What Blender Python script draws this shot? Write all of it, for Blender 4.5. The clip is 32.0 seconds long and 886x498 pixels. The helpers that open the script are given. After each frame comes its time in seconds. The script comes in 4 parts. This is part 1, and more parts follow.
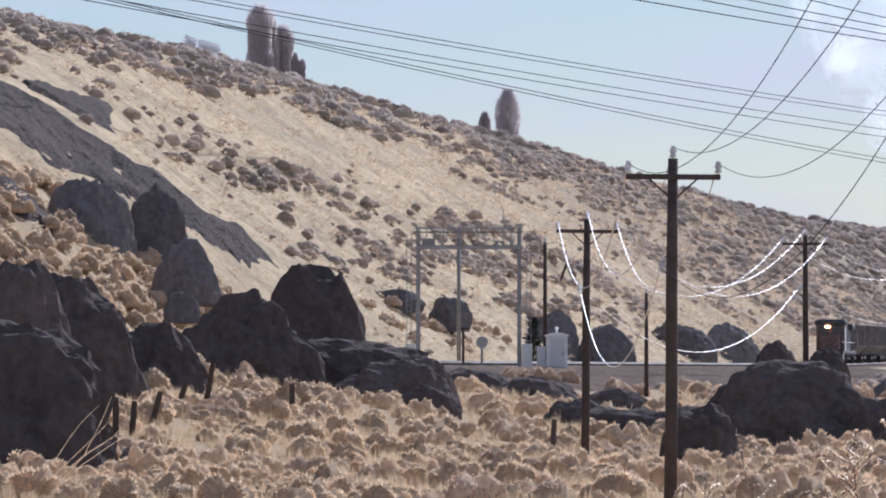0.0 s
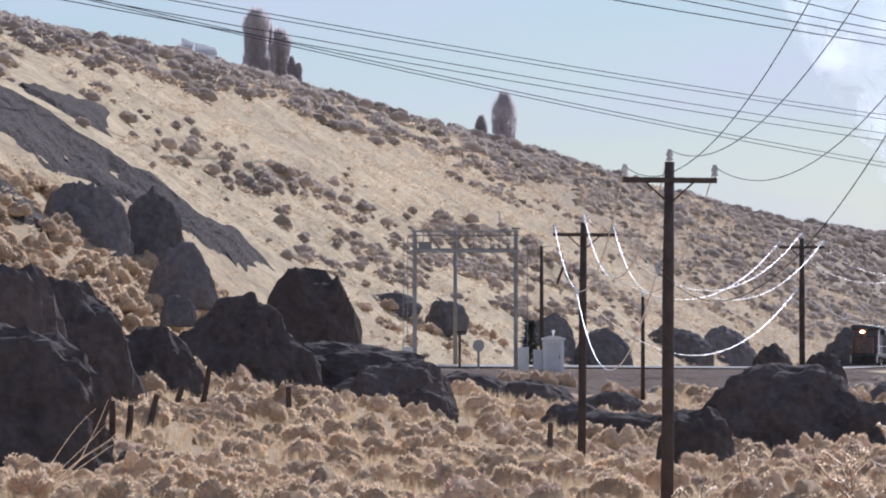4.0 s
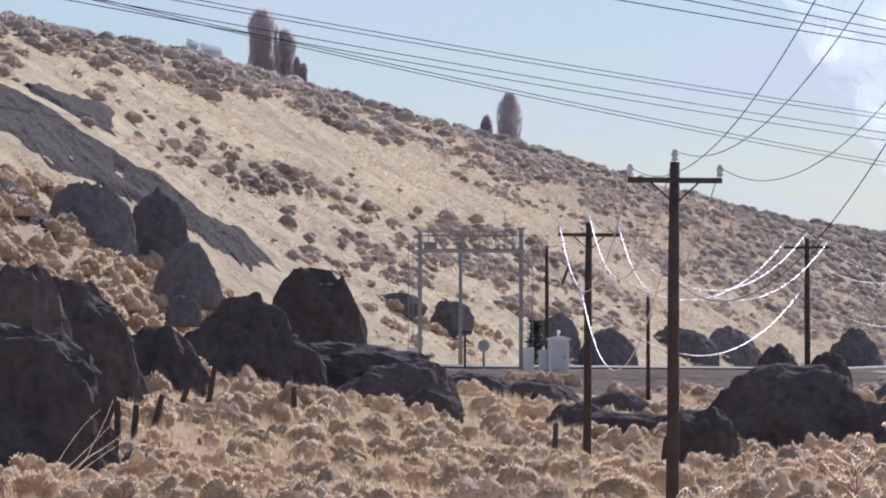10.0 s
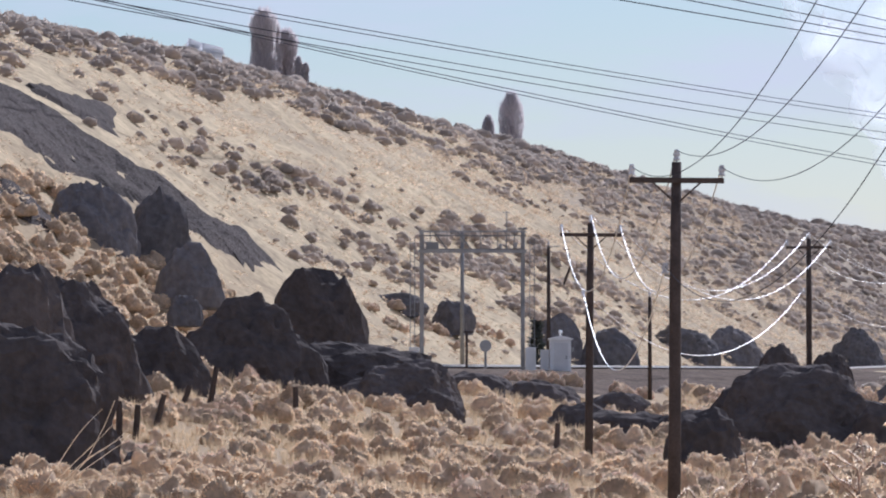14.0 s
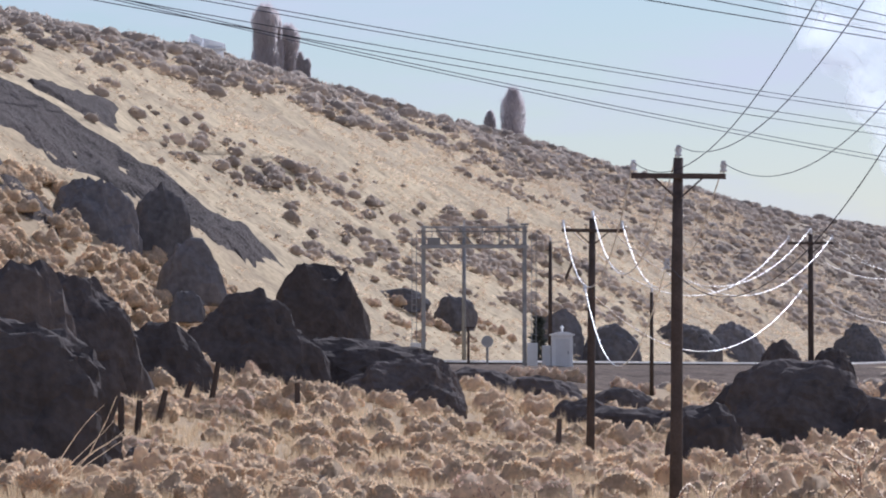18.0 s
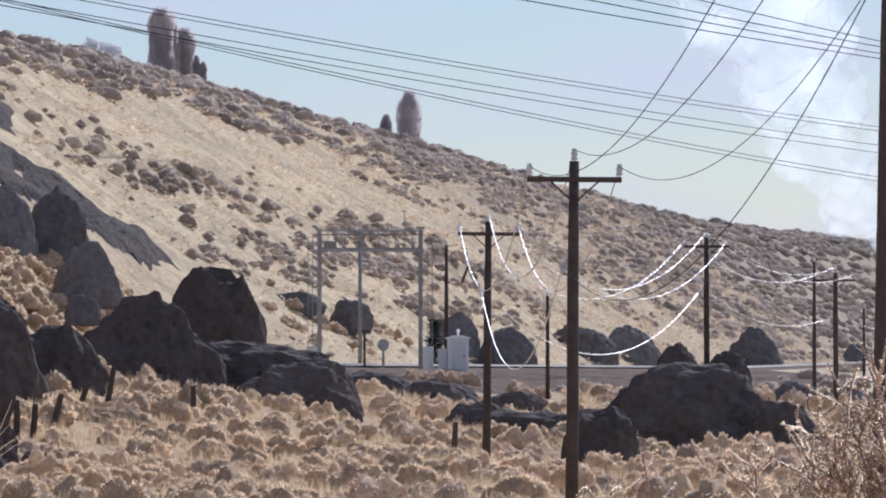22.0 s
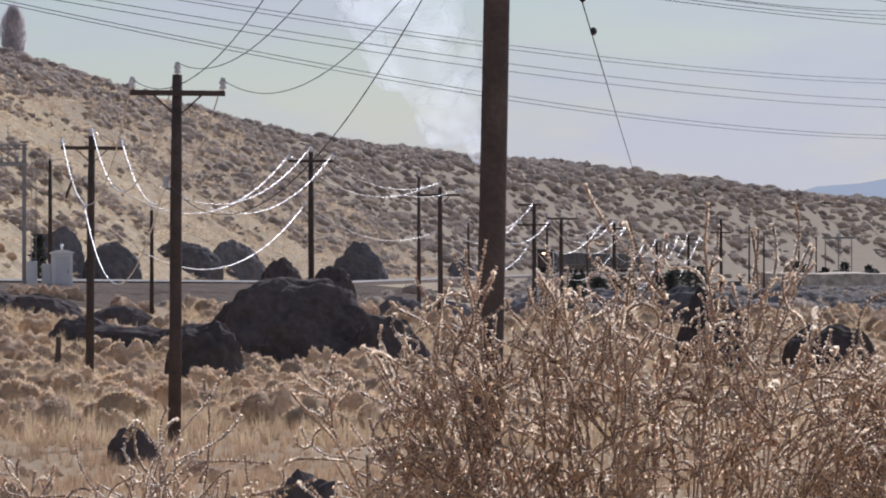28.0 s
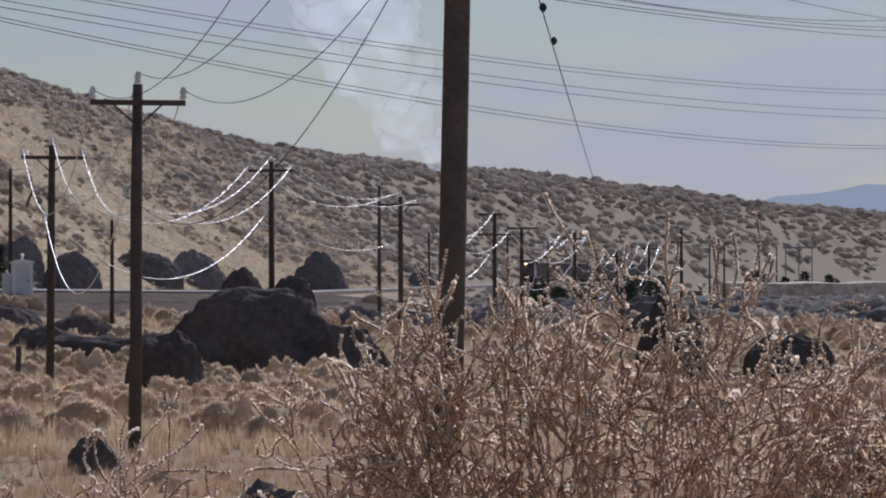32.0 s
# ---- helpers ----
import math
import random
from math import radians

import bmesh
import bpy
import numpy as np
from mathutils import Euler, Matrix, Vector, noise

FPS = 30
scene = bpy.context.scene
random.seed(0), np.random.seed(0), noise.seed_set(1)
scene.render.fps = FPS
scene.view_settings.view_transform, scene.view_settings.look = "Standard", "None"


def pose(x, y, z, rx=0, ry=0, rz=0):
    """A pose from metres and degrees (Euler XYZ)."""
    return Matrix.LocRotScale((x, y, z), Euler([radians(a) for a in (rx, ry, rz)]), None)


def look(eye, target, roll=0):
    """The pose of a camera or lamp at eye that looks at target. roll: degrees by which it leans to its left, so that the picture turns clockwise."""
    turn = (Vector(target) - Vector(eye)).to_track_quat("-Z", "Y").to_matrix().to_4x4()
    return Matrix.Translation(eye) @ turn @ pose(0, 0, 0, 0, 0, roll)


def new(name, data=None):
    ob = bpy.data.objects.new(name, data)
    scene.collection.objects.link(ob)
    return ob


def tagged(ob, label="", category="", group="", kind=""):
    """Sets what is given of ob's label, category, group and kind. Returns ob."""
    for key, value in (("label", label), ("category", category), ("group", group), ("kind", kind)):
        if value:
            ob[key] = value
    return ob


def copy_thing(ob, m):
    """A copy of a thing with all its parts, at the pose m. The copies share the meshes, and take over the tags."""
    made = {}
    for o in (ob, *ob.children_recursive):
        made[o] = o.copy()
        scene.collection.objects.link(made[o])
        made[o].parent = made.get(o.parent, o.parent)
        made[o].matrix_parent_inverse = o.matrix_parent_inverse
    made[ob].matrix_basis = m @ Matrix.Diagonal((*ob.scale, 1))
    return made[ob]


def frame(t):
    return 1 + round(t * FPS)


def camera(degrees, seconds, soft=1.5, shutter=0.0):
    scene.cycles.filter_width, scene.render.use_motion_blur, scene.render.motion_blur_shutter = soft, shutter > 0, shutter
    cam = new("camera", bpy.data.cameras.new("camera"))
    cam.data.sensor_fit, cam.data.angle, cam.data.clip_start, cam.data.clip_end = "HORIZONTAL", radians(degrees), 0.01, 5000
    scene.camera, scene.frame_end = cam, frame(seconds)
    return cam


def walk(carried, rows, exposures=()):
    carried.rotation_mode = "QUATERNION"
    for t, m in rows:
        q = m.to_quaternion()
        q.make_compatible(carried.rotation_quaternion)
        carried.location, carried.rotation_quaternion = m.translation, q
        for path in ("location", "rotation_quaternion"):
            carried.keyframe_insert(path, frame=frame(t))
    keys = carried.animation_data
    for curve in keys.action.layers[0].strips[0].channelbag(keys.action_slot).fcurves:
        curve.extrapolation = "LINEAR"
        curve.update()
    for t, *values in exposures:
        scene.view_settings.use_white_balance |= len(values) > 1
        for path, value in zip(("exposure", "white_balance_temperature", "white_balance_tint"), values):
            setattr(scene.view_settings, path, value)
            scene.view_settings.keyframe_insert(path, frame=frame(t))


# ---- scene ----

# Camera on a tripod on a low bank: it pans right and tips, with a step forward near the end.
EYE = Vector((0.0, 0.0, 4.0))
STEP = Vector((0.088, 1.0, 0.0))
cam = camera(7.602, 32.0, soft=2.0)
AIM = [
    (0.0, 0.0, 1.039), (0.5, 0.0, 1.046), (1.0, -0.015, 1.054), (1.5, -0.022, 1.054), (2.0, 0.0, 1.061), (2.5, -0.015, 1.054),
    (3.0, -0.022, 1.069), (3.5, -0.03, 1.069), (5.5, -0.03, 1.061), (6.0, 0.0, 1.061), (7.0, 0.007, 1.061), (7.5, 0.015, 1.054),
    (8.0, 0.045, 1.054), (8.5, 0.052, 1.061), (9.0, 0.045, 1.069), (9.5, 0.03, 1.069), (10.0, 0.015, 1.069), (10.5, 0.0, 1.076),
    (11.0, -0.015, 1.076), (11.5, -0.022, 1.084), (12.0, 0.0, 1.084), (13.0, 0.007, 1.069), (13.5, 0.022, 1.054), (14.0, 0.03, 1.069),
    (14.5, 0.037, 1.069), (16.5, 0.045, 1.024), (17.0, 0.052, 1.024), (18.0, 0.045, 1.032), (18.5, 0.015, 1.046), (19.0, -0.015, 1.054),
    (19.5, -0.037, 1.054), (20.0, -0.082, 1.054), (20.5, -0.201, 1.054), (21.0, -0.386, 1.046), (21.5, -0.624, 1.046),
    (22.0, -0.848, 1.061), (22.5, -0.966, 1.061), (23.0, -1.256, 1.069), (23.2, -2.31, 1.072), (23.5, -3.135, 1.069), (23.8, -3.68, 1.055), (24.0, -3.979, 1.039),
    (24.5, -4.23, 0.935), (25.0, -4.237, 0.838), (25.5, -4.164, 0.779), (27.5, -4.158, 0.697), (28.0, -4.24, 0.329), (28.2, -4.32, -0.01),
    (28.5, -4.637, -0.394), (28.8, -4.965, -0.497), (29.0, -5.071, -0.533), (29.5, -5.153, -0.489), (30.0, -5.134, -0.273), (30.5, -5.083, -0.166),
    (31.0, -4.989, 0.088), (31.5, -4.75, 0.316), (32.0, -4.58, 0.412),
]


def stand(t):
    """Where the tripod head is: one step forward between 25.6 and 27.4 s."""
    k = min(max((t - 25.6) / 1.8, 0.0), 1.0)
    return EYE + STEP * (k * k * (3 - 2 * k))


walk(cam, [(t, pose(*stand(t), 90 + pitch, 0, yaw)) for t, yaw, pitch in AIM], exposures=[(0, 0.05, 5330, 17), (21, 0.05, 5330, 17), (23, 0.0, 5330, 15), (24, -0.2, 5380, 13), (25.5, -0.27, 5480, 11), (27.5, -0.3, 5550, 14), (28, -0.26, 5550, 16), (29, 0.12, 5750, 17), (30, 0.14, 5650, 17), (30.6, -0.2, 5500, 17), (31, -0.52, 5450, 17), (32, -0.68, 5400, 17)])

# ---------------------------------------------------------------- light
SUN_AZ, SUN_EL = radians(20), radians(32)
world = bpy.data.worlds.new("world")
scene.world = world
world.use_nodes = True
wn, wl = world.node_tree.nodes, world.node_tree.links
wn.clear()
sky = wn.new("ShaderNodeTexSky")
sky.sky_type = "NISHITA"
sky.sun_disc = False
sky.sun_elevation, sky.sun_rotation = SUN_EL, SUN_AZ
sky.air_density, sky.dust_density, sky.ozone_density = 1.0, 0.35, 4.0
wbg = wn.new("ShaderNodeBackground")
wbg.inputs["Strength"].default_value = 0.064
wout = wn.new("ShaderNodeOutputWorld")
wco = wn.new("ShaderNodeTexCoord")
wmap = wn.new("ShaderNodeMapping")
wmap.inputs["Scale"].default_value = (9.0, 9.0, 42.0)
wmap.inputs["Rotation"].default_value = (0.0, 0.25, 0.0)
wno = wn.new("ShaderNodeTexNoise")
wno.inputs["Scale"].default_value, wno.inputs["Detail"].default_value, wno.inputs["Roughness"].default_value = 2.0, 7.0, 0.55
wramp = wn.new("ShaderNodeValToRGB")
wramp.color_ramp.elements[0].position, wramp.color_ramp.elements[1].position = 0.46, 0.70
wramp.color_ramp.elements[1].color = (0.75, 0.75, 0.75, 1)
# thin cloud thickens towards the right of the valley
wsep, wside, wsum = wn.new("ShaderNodeSeparateXYZ"), wn.new("ShaderNodeMapRange"), wn.new("ShaderNodeMath")
wside.inputs["From Min"].default_value, wside.inputs["From Max"].default_value = 0.03, 0.14
wside.inputs["To Max"].default_value = 0.15
wsum.operation = "ADD"
wmix = wn.new("ShaderNodeMixRGB")
wmix.inputs["Color2"].default_value = (10.3, 10.0, 10.3, 1)
for a, b in ((wco.outputs["Generated"], wmap.inputs["Vector"]), (wmap.outputs["Vector"], wno.inputs["Vector"]), (wno.outputs["Fac"], wsum.inputs[0]), (wco.outputs["Generated"], wsep.inputs[0]), (wsep.outputs["X"], wside.inputs["Value"]), (wside.outputs["Result"], wsum.inputs[1]), (wsum.outputs[0], wramp.inputs["Fac"]),
             (wramp.outputs["Color"], wmix.inputs["Fac"]), (sky.outputs["Color"], wmix.inputs["Color1"]),
             (wmix.outputs["Color"], wbg.inputs["Color"]), (wbg.outputs["Background"], wout.inputs["Surface"])):
    wl.new(a, b)
sun = new("sun", bpy.data.lights.new("sun", "SUN"))
sun.data.energy, sun.data.angle, sun.data.color = 5.0, radians(0.6), (1.0, 0.94, 0.86)
sun_dir = Vector((math.sin(SUN_AZ) * math.cos(SUN_EL), math.cos(SUN_AZ) * math.cos(SUN_EL), math.sin(SUN_EL)))
sun.matrix_world = look(sun_dir * 300, (0, 0, 0))


# ---------------------------------------------------------------- materials
def surface(name, col, alt=None, scale=3.0, rough=0.8, metal=0.0, bump=0.0, fine=0.0, glow=0.0, spread=0.18, island=False, spec=0.3, sheen=0.0, mottle=(0.55, 1.3)):
    """A node material: two colours mixed by coarse and fine noise, with relief; glow: the share of light let through thin leaves."""
    m = bpy.data.materials.new(name)
    m.use_nodes = True
    n, l = m.node_tree.nodes, m.node_tree.links
    bsdf, out = n["Principled BSDF"], n["Material Output"]
    bsdf.inputs["Roughness"].default_value, bsdf.inputs["Metallic"].default_value = rough, metal
    bsdf.inputs["Specular IOR Level"].default_value = spec
    bsdf.inputs["Sheen Weight"].default_value, bsdf.inputs["Sheen Roughness"].default_value = sheen, 0.35
    alt = alt or tuple(c * 0.6 for c in col)
    co = n.new("ShaderNodeTexCoord")
    big = n.new("ShaderNodeTexNoise")
    big.inputs["Scale"].default_value, big.inputs["Detail"].default_value = scale, 6.0
    ramp = n.new("ShaderNodeValToRGB")
    ramp.color_ramp.elements[0].position, ramp.color_ramp.elements[1].position = 0.5 - spread, 0.5 + spread
    ramp.color_ramp.elements[0].color, ramp.color_ramp.elements[1].color = (*alt, 1), (*col, 1)
    l.new(co.outputs["Object"], big.inputs["Vector"])
    l.new(big.outputs["Fac"], ramp.inputs["Fac"])
    hue = n.new("ShaderNodeHueSaturation")
    l.new(ramp.outputs["Color"], hue.inputs["Color"])
    vary = n.new("ShaderNodeMapRange")
    vary.inputs["To Min"].default_value, vary.inputs["To Max"].default_value = 0.78, 1.22
    if island:
        geo = n.new("ShaderNodeNewGeometry")
        l.new(geo.outputs["Random Per Island"], vary.inputs["Value"])
    else:
        info = n.new("ShaderNodeObjectInfo")
        l.new(info.outputs["Random"], vary.inputs["Value"])
    l.new(vary.outputs["Result"], hue.inputs["Value"])
    colour = hue.outputs["Color"]
    if fine:
        small = n.new("ShaderNodeTexNoise")
        small.inputs["Scale"].default_value, small.inputs["Detail"].default_value = fine, 4.0
        l.new(co.outputs["Object"], small.inputs["Vector"])
        fr = n.new("ShaderNodeMapRange")
        fr.inputs["From Min"].default_value, fr.inputs["From Max"].default_value = 0.3, 0.7
        fr.inputs["To Min"].default_value, fr.inputs["To Max"].default_value = mottle
        l.new(small.outputs["Fac"], fr.inputs["Value"])
        mul = n.new("ShaderNodeVectorMath")
        mul.operation = "SCALE"
        l.new(colour, mul.inputs[0])
        l.new(fr.outputs["Result"], mul.inputs["Scale"])
        colour = mul.outputs["Vector"]
    l.new(colour, bsdf.inputs["Base Color"])
    if bump:
        bn = n.new("ShaderNodeBump")
        bn.inputs["Strength"].default_value, bn.inputs["Distance"].default_value = min(bump, 1.0), 0.15 * bump
        l.new((small if fine else big).outputs["Fac"], bn.inputs["Height"])
        l.new(bn.outputs["Normal"], bsdf.inputs["Normal"])
    if glow:
        tr = n.new("ShaderNodeBsdfTranslucent")
        mix = n.new("ShaderNodeMixShader")
        mix.inputs["Fac"].default_value = glow
        l.new(colour, tr.inputs["Color"])
        l.new(bsdf.outputs["BSDF"], mix.inputs[1])
        l.new(tr.outputs["BSDF"], mix.inputs[2])
        l.new(mix.outputs["Shader"], out.inputs["Surface"])
    return m


M_SOIL = surface("dry_grass_ground", (0.52, 0.415, 0.26), (0.36, 0.285, 0.185), 0.22, 1.0, bump=0.4, fine=1.6, spread=0.16, spec=0.05, mottle=(0.75, 1.2))
# Hill brush is paled well beyond sage: haze painted into the colour.
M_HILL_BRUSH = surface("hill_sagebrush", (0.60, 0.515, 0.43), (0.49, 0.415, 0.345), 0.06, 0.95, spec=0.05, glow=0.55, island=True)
M_BRUSH = surface("rabbitbrush", (0.92, 0.725, 0.49), (0.70, 0.54, 0.36), 0.25, 0.95, glow=0.5, island=True, sheen=0.4, spec=0.1)
M_GRASS = surface("dry_grass", (0.64, 0.49, 0.31), (0.48, 0.365, 0.23), 0.2, 0.85, glow=0.6, island=True)
# Ridge brush lightened towards the soil, standing in for distance haze.
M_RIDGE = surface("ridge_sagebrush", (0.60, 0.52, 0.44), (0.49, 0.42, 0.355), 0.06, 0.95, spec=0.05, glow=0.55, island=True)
M_RUSSET = surface("russet_grass", (0.58, 0.41, 0.26), (0.42, 0.29, 0.18), 0.2, 0.9, glow=0.5, island=True)
M_SHEET = surface("white_translucent_sheet", (0.92, 0.92, 0.92), (0.85, 0.85, 0.85), 1.0, 0.6, glow=0.85)
M_SAGE = surface("dark_sage", (0.30, 0.27, 0.245), (0.22, 0.20, 0.18), 0.06, 0.9, glow=0.35, island=True)
M_PALE = surface("bleached_bunchgrass", (0.80, 0.66, 0.47), (0.52, 0.40, 0.28), 0.12, 0.9, glow=0.55, island=True)
M_TUMBLE = surface("russet_weed", (0.68, 0.50, 0.38), (0.50, 0.36, 0.265), 0.3, 0.95, glow=0.5, island=True, sheen=0.5, spec=0.1)
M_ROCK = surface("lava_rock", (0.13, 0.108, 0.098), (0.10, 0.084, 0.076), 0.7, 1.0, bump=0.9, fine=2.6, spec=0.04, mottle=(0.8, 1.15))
# Paler basalt beyond 395 m: distance haze put into the base colour.
M_HAZED_ROCK = surface("hazed_basalt", (0.20, 0.182, 0.176), (0.16, 0.146, 0.141), 0.6, 1.0, bump=0.7, fine=2.4, spec=0.04, mottle=(0.8, 1.15))
# Body colour browner than M_BRUSH, painting depth between the heads.
M_CORE = surface("shrub_depth_body", (0.78, 0.63, 0.46), (0.54, 0.425, 0.30), 0.9, 0.95, bump=0.3, fine=6.0, spec=0.05, glow=0.5, island=True, mottle=(0.75, 1.15))
M_SCREE_SHADE = surface("basalt_scree_and_shade", (0.135, 0.112, 0.10), (0.095, 0.08, 0.072), 0.2, 1.0, bump=1.0, fine=5.5, spec=0.04, mottle=(0.5, 1.5))
M_BALLAST = surface("track_ballast", (0.19, 0.145, 0.11), (0.115, 0.085, 0.066), 0.5, 1.0, bump=1.0, fine=3.0, spec=0.03)
M_POLE = surface("creosoted_wood", (0.125, 0.095, 0.08), (0.08, 0.062, 0.053), 2.0, 0.85, bump=0.3, fine=14.0, mottle=(0.82, 1.12), spec=0.15)
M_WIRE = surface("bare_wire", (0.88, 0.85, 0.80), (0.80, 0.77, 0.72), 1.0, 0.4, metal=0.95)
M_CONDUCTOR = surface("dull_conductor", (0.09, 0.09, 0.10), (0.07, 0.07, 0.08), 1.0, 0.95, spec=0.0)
M_PORCELAIN = surface("white_porcelain", (0.82, 0.80, 0.78), (0.7, 0.68, 0.66), 6.0, 0.15, spec=0.6)
M_STEEL = surface("galvanised_steel", (0.40, 0.39, 0.37), (0.31, 0.30, 0.28), 1.5, 0.6, metal=0.15)
M_WHITE = surface("white_painted_steel", (0.86, 0.85, 0.82), (0.78, 0.76, 0.72), 1.2, 0.5)
M_RAIL = surface("worn_rail", (0.82, 0.79, 0.75), (0.7, 0.67, 0.63), 2.0, 0.42, metal=0.9)
M_TIE = surface("wood_tie", (0.12, 0.09, 0.07), (0.07, 0.05, 0.04), 2.0, 0.9)
# Poplar grey raised so the base colour carries the haze on far trees.
M_TREE = surface("poplar_twigs", (0.74, 0.69, 0.68), (0.64, 0.59, 0.58), 0.3, 0.9, glow=0.6, island=True)
M_JUNIPER = surface("dark_evergreen", (0.11, 0.12, 0.10), (0.075, 0.082, 0.07), 0.4, 0.9, glow=0.15, island=True)
M_IRON = surface("grimy_iron", (0.06, 0.052, 0.046), (0.035, 0.03, 0.027), 1.5, 0.8)
M_TWIG = surface("dried_weed_stem", (0.62, 0.445, 0.33), (0.40, 0.275, 0.20), 12.0, 0.5, glow=0.3, island=True, fine=300.0, spec=0.5)
M_FUZZ = surface("weed_seed_fuzz", (0.98, 0.88, 0.72), (0.95, 0.80, 0.62), 30.0, 0.5, glow=0.85, island=True, sheen=0.2, spec=0.2)


# ---------------------------------------------------------------- mesh helpers
def link_mesh(name, verts, faces, mat, parent=None, smooth=False):
    me = bpy.data.meshes.new(name)
    me.from_pydata([tuple(v) for v in verts], [], faces)
    me.materials.append(mat)
    if smooth:
        me.polygons.foreach_set("use_smooth", [True] * len(me.polygons))
    ob = new(name, me)
    ob.parent = parent
    return ob


def part(name, bm, mat, parent=None, label="", smooth=False):
    me = bpy.data.meshes.new(name)
    bmesh.ops.recalc_face_normals(bm, faces=bm.faces[:])
    bm.to_mesh(me)
    bm.free()
    me.materials.append(mat)
    if smooth:
        me.polygons.foreach_set("use_smooth", [True] * len(me.polygons))
    ob = new(name, me)
    ob.parent = parent
    return tagged(ob, label)


def thing(name, x, y, z, label, category, group="", rz=0.0, rx=0.0, ry=0.0):
    ob = new(name)
    ob.empty_display_size = 0.2
    ob.matrix_basis = pose(x, y, z, rx, ry, rz)
    return tagged(ob, label, category, group)


def add_box(bm, cx, cy, cz, sx, sy, sz, bevel=0.0, m=None):
    made = bmesh.ops.create_cube(bm, size=1.0)["verts"]
    for v in made:
        v.co = Vector((cx + v.co.x * sx, cy + v.co.y * sy, cz + v.co.z * sz))
    if bevel:
        edges = list({e for v in made for e in v.link_edges})
        r = bmesh.ops.bevel(bm, geom=edges, offset=bevel, segments=1, affect="EDGES")
        made = list({v for f in r["faces"] for v in f.verts} | {v for v in made if v.is_valid})
    if m is not None:
        for v in made:
            v.co = m @ v.co
    return made


def box(cx, cy, cz, sx, sy, sz, bevel=0.0):
    bm = bmesh.new()
    add_box(bm, cx, cy, cz, sx, sy, sz, bevel)
    return bm


def add_tube(bm, pts, radii, sides=8, cap=True):
    """A tube along points with a radius at each."""
    pts = [Vector(p) for p in pts]
    rings = []
    for i, p in enumerate(pts):
        d = (pts[min(i + 1, len(pts) - 1)] - pts[max(i - 1, 0)]).normalized()
        side = d.cross(Vector((0, 0, 1)) if abs(d.z) < 0.9 else Vector((0, 1, 0))).normalized()
        up = side.cross(d)
        r = radii[i] if hasattr(radii, "__len__") else radii
        rings.append([bm.verts.new(p + (side * math.cos(a) + up * math.sin(a)) * r) for a in (2 * math.pi * k / sides for k in range(sides))])
    for a, b in zip(rings, rings[1:]):
        for k in range(sides):
            bm.faces.new((a[k], a[(k + 1) % sides], b[(k + 1) % sides], b[k]))
    if cap:
        bm.faces.new(rings[0][::-1])
        bm.faces.new(rings[-1])


def tube(pts, radii, sides=8):
    bm = bmesh.new()
    add_tube(bm, pts, radii, sides)
    return bm


def lathe(profile, sides=12):
    return tube([(0, 0, z) for _, z in profile], [r for r, _ in profile], sides)


# ---------------------------------------------------------------- the lie of the land
def smooth(t):
    t = min(max(t, 0.0), 1.0)
    return t * t * (3 - 2 * t)


def track_x(y):
    x = -50.7 + 0.1288 * y
    if y < 700:
        x -= 0.00016 * (700 - y) ** 2
    if y > 1300:
        x += 0.00017 * (y - 1300) ** 2
    return x


def rail_z(y):
    return 4.4 + 0.0034 * max(y - 715, 0.0)


def fbm(x, y, size, seed=0.0):
    return noise.fractal(Vector((x / size, y / size, seed)), 0.9, 2.1, 4)


def ground_z(x, y):
    u = track_x(y) - x
    zr = rail_z(y) - 0.25
    if u > 7:
        rise = (u - 7) * 0.66
        top = 31.0 + 1.9 * smooth((1150 - y) / 550) + 1.2 * fbm(x, y, 90, 3.0) + 0.004 * max(u - 60, 0) + 0.95 * smooth((y - 620) / 120) * (1 - smooth((y - 1150) / 300)) - 9.0 * smooth((y - 1750) / 600)
        lift = rise if rise < top - 8 else top - 8 * math.exp(-(rise - top + 8) / 8.0)
        lift += min(u - 7, 12) / 12 * (0.9 * fbm(x, y * 0.45, 16, 1.0) + 1.0 * fbm(x, y * 0.5, 5.0, 2.0) * (1 - 0.8 * smooth((rise - 14) / 6)))
        return zr + lift
    w = -u
    low = 2.0 * smooth((y - 340) / 80) + 1.0 * smooth((y - 420) / 200) + 0.0016 * max(y - 620, 0)
    k = smooth((w - 4.5) / (39 - 15 * smooth((y - 370) / 70)))
    z = zr * (1 - k) + low * k
    bank = 2.75 * (1 - smooth((y - 12) / 34))
    z = max(z, bank) if y > 0 else 2.75
    return z + min(max(w - 4, 0), 6) / 6 * (0.30 * fbm(x, y, 22, 5.0) + 0.10 * fbm(x, y, 5, 6.0)) * (0.25 if y < 40 else 1.0)


def spread_lines(lo, hi, fine_lo, fine_hi, step, grow=1.25):
    vals = list(np.arange(fine_lo, fine_hi + step, step))
    s = step
    while vals[-1] < hi:
        s *= grow
        vals.append(min(vals[-1] + s, hi))
    s = step
    while vals[0] > lo:
        s *= grow
        vals.insert(0, max(vals[0] - s, lo))
    return vals


gx = spread_lines(-3000, 4500, -75, 215, 1.8)
gy = [-900, -300, -80, -20] + list(np.arange(0, 180, 5)) + list(np.arange(180, 720, 3.0)) + list(np.arange(720, 1500, 6.0)) + spread_lines(1500, 4900, 1500, 1560, 12, 1.2)
verts = [(x, y, ground_z(x, y)) for y in gy for x in gx]
nx = len(gx)
faces = [(j * nx + i, j * nx + i + 1, (j + 1) * nx + i + 1, (j + 1) * nx + i) for j in range(len(gy) - 1) for i in range(nx - 1)]
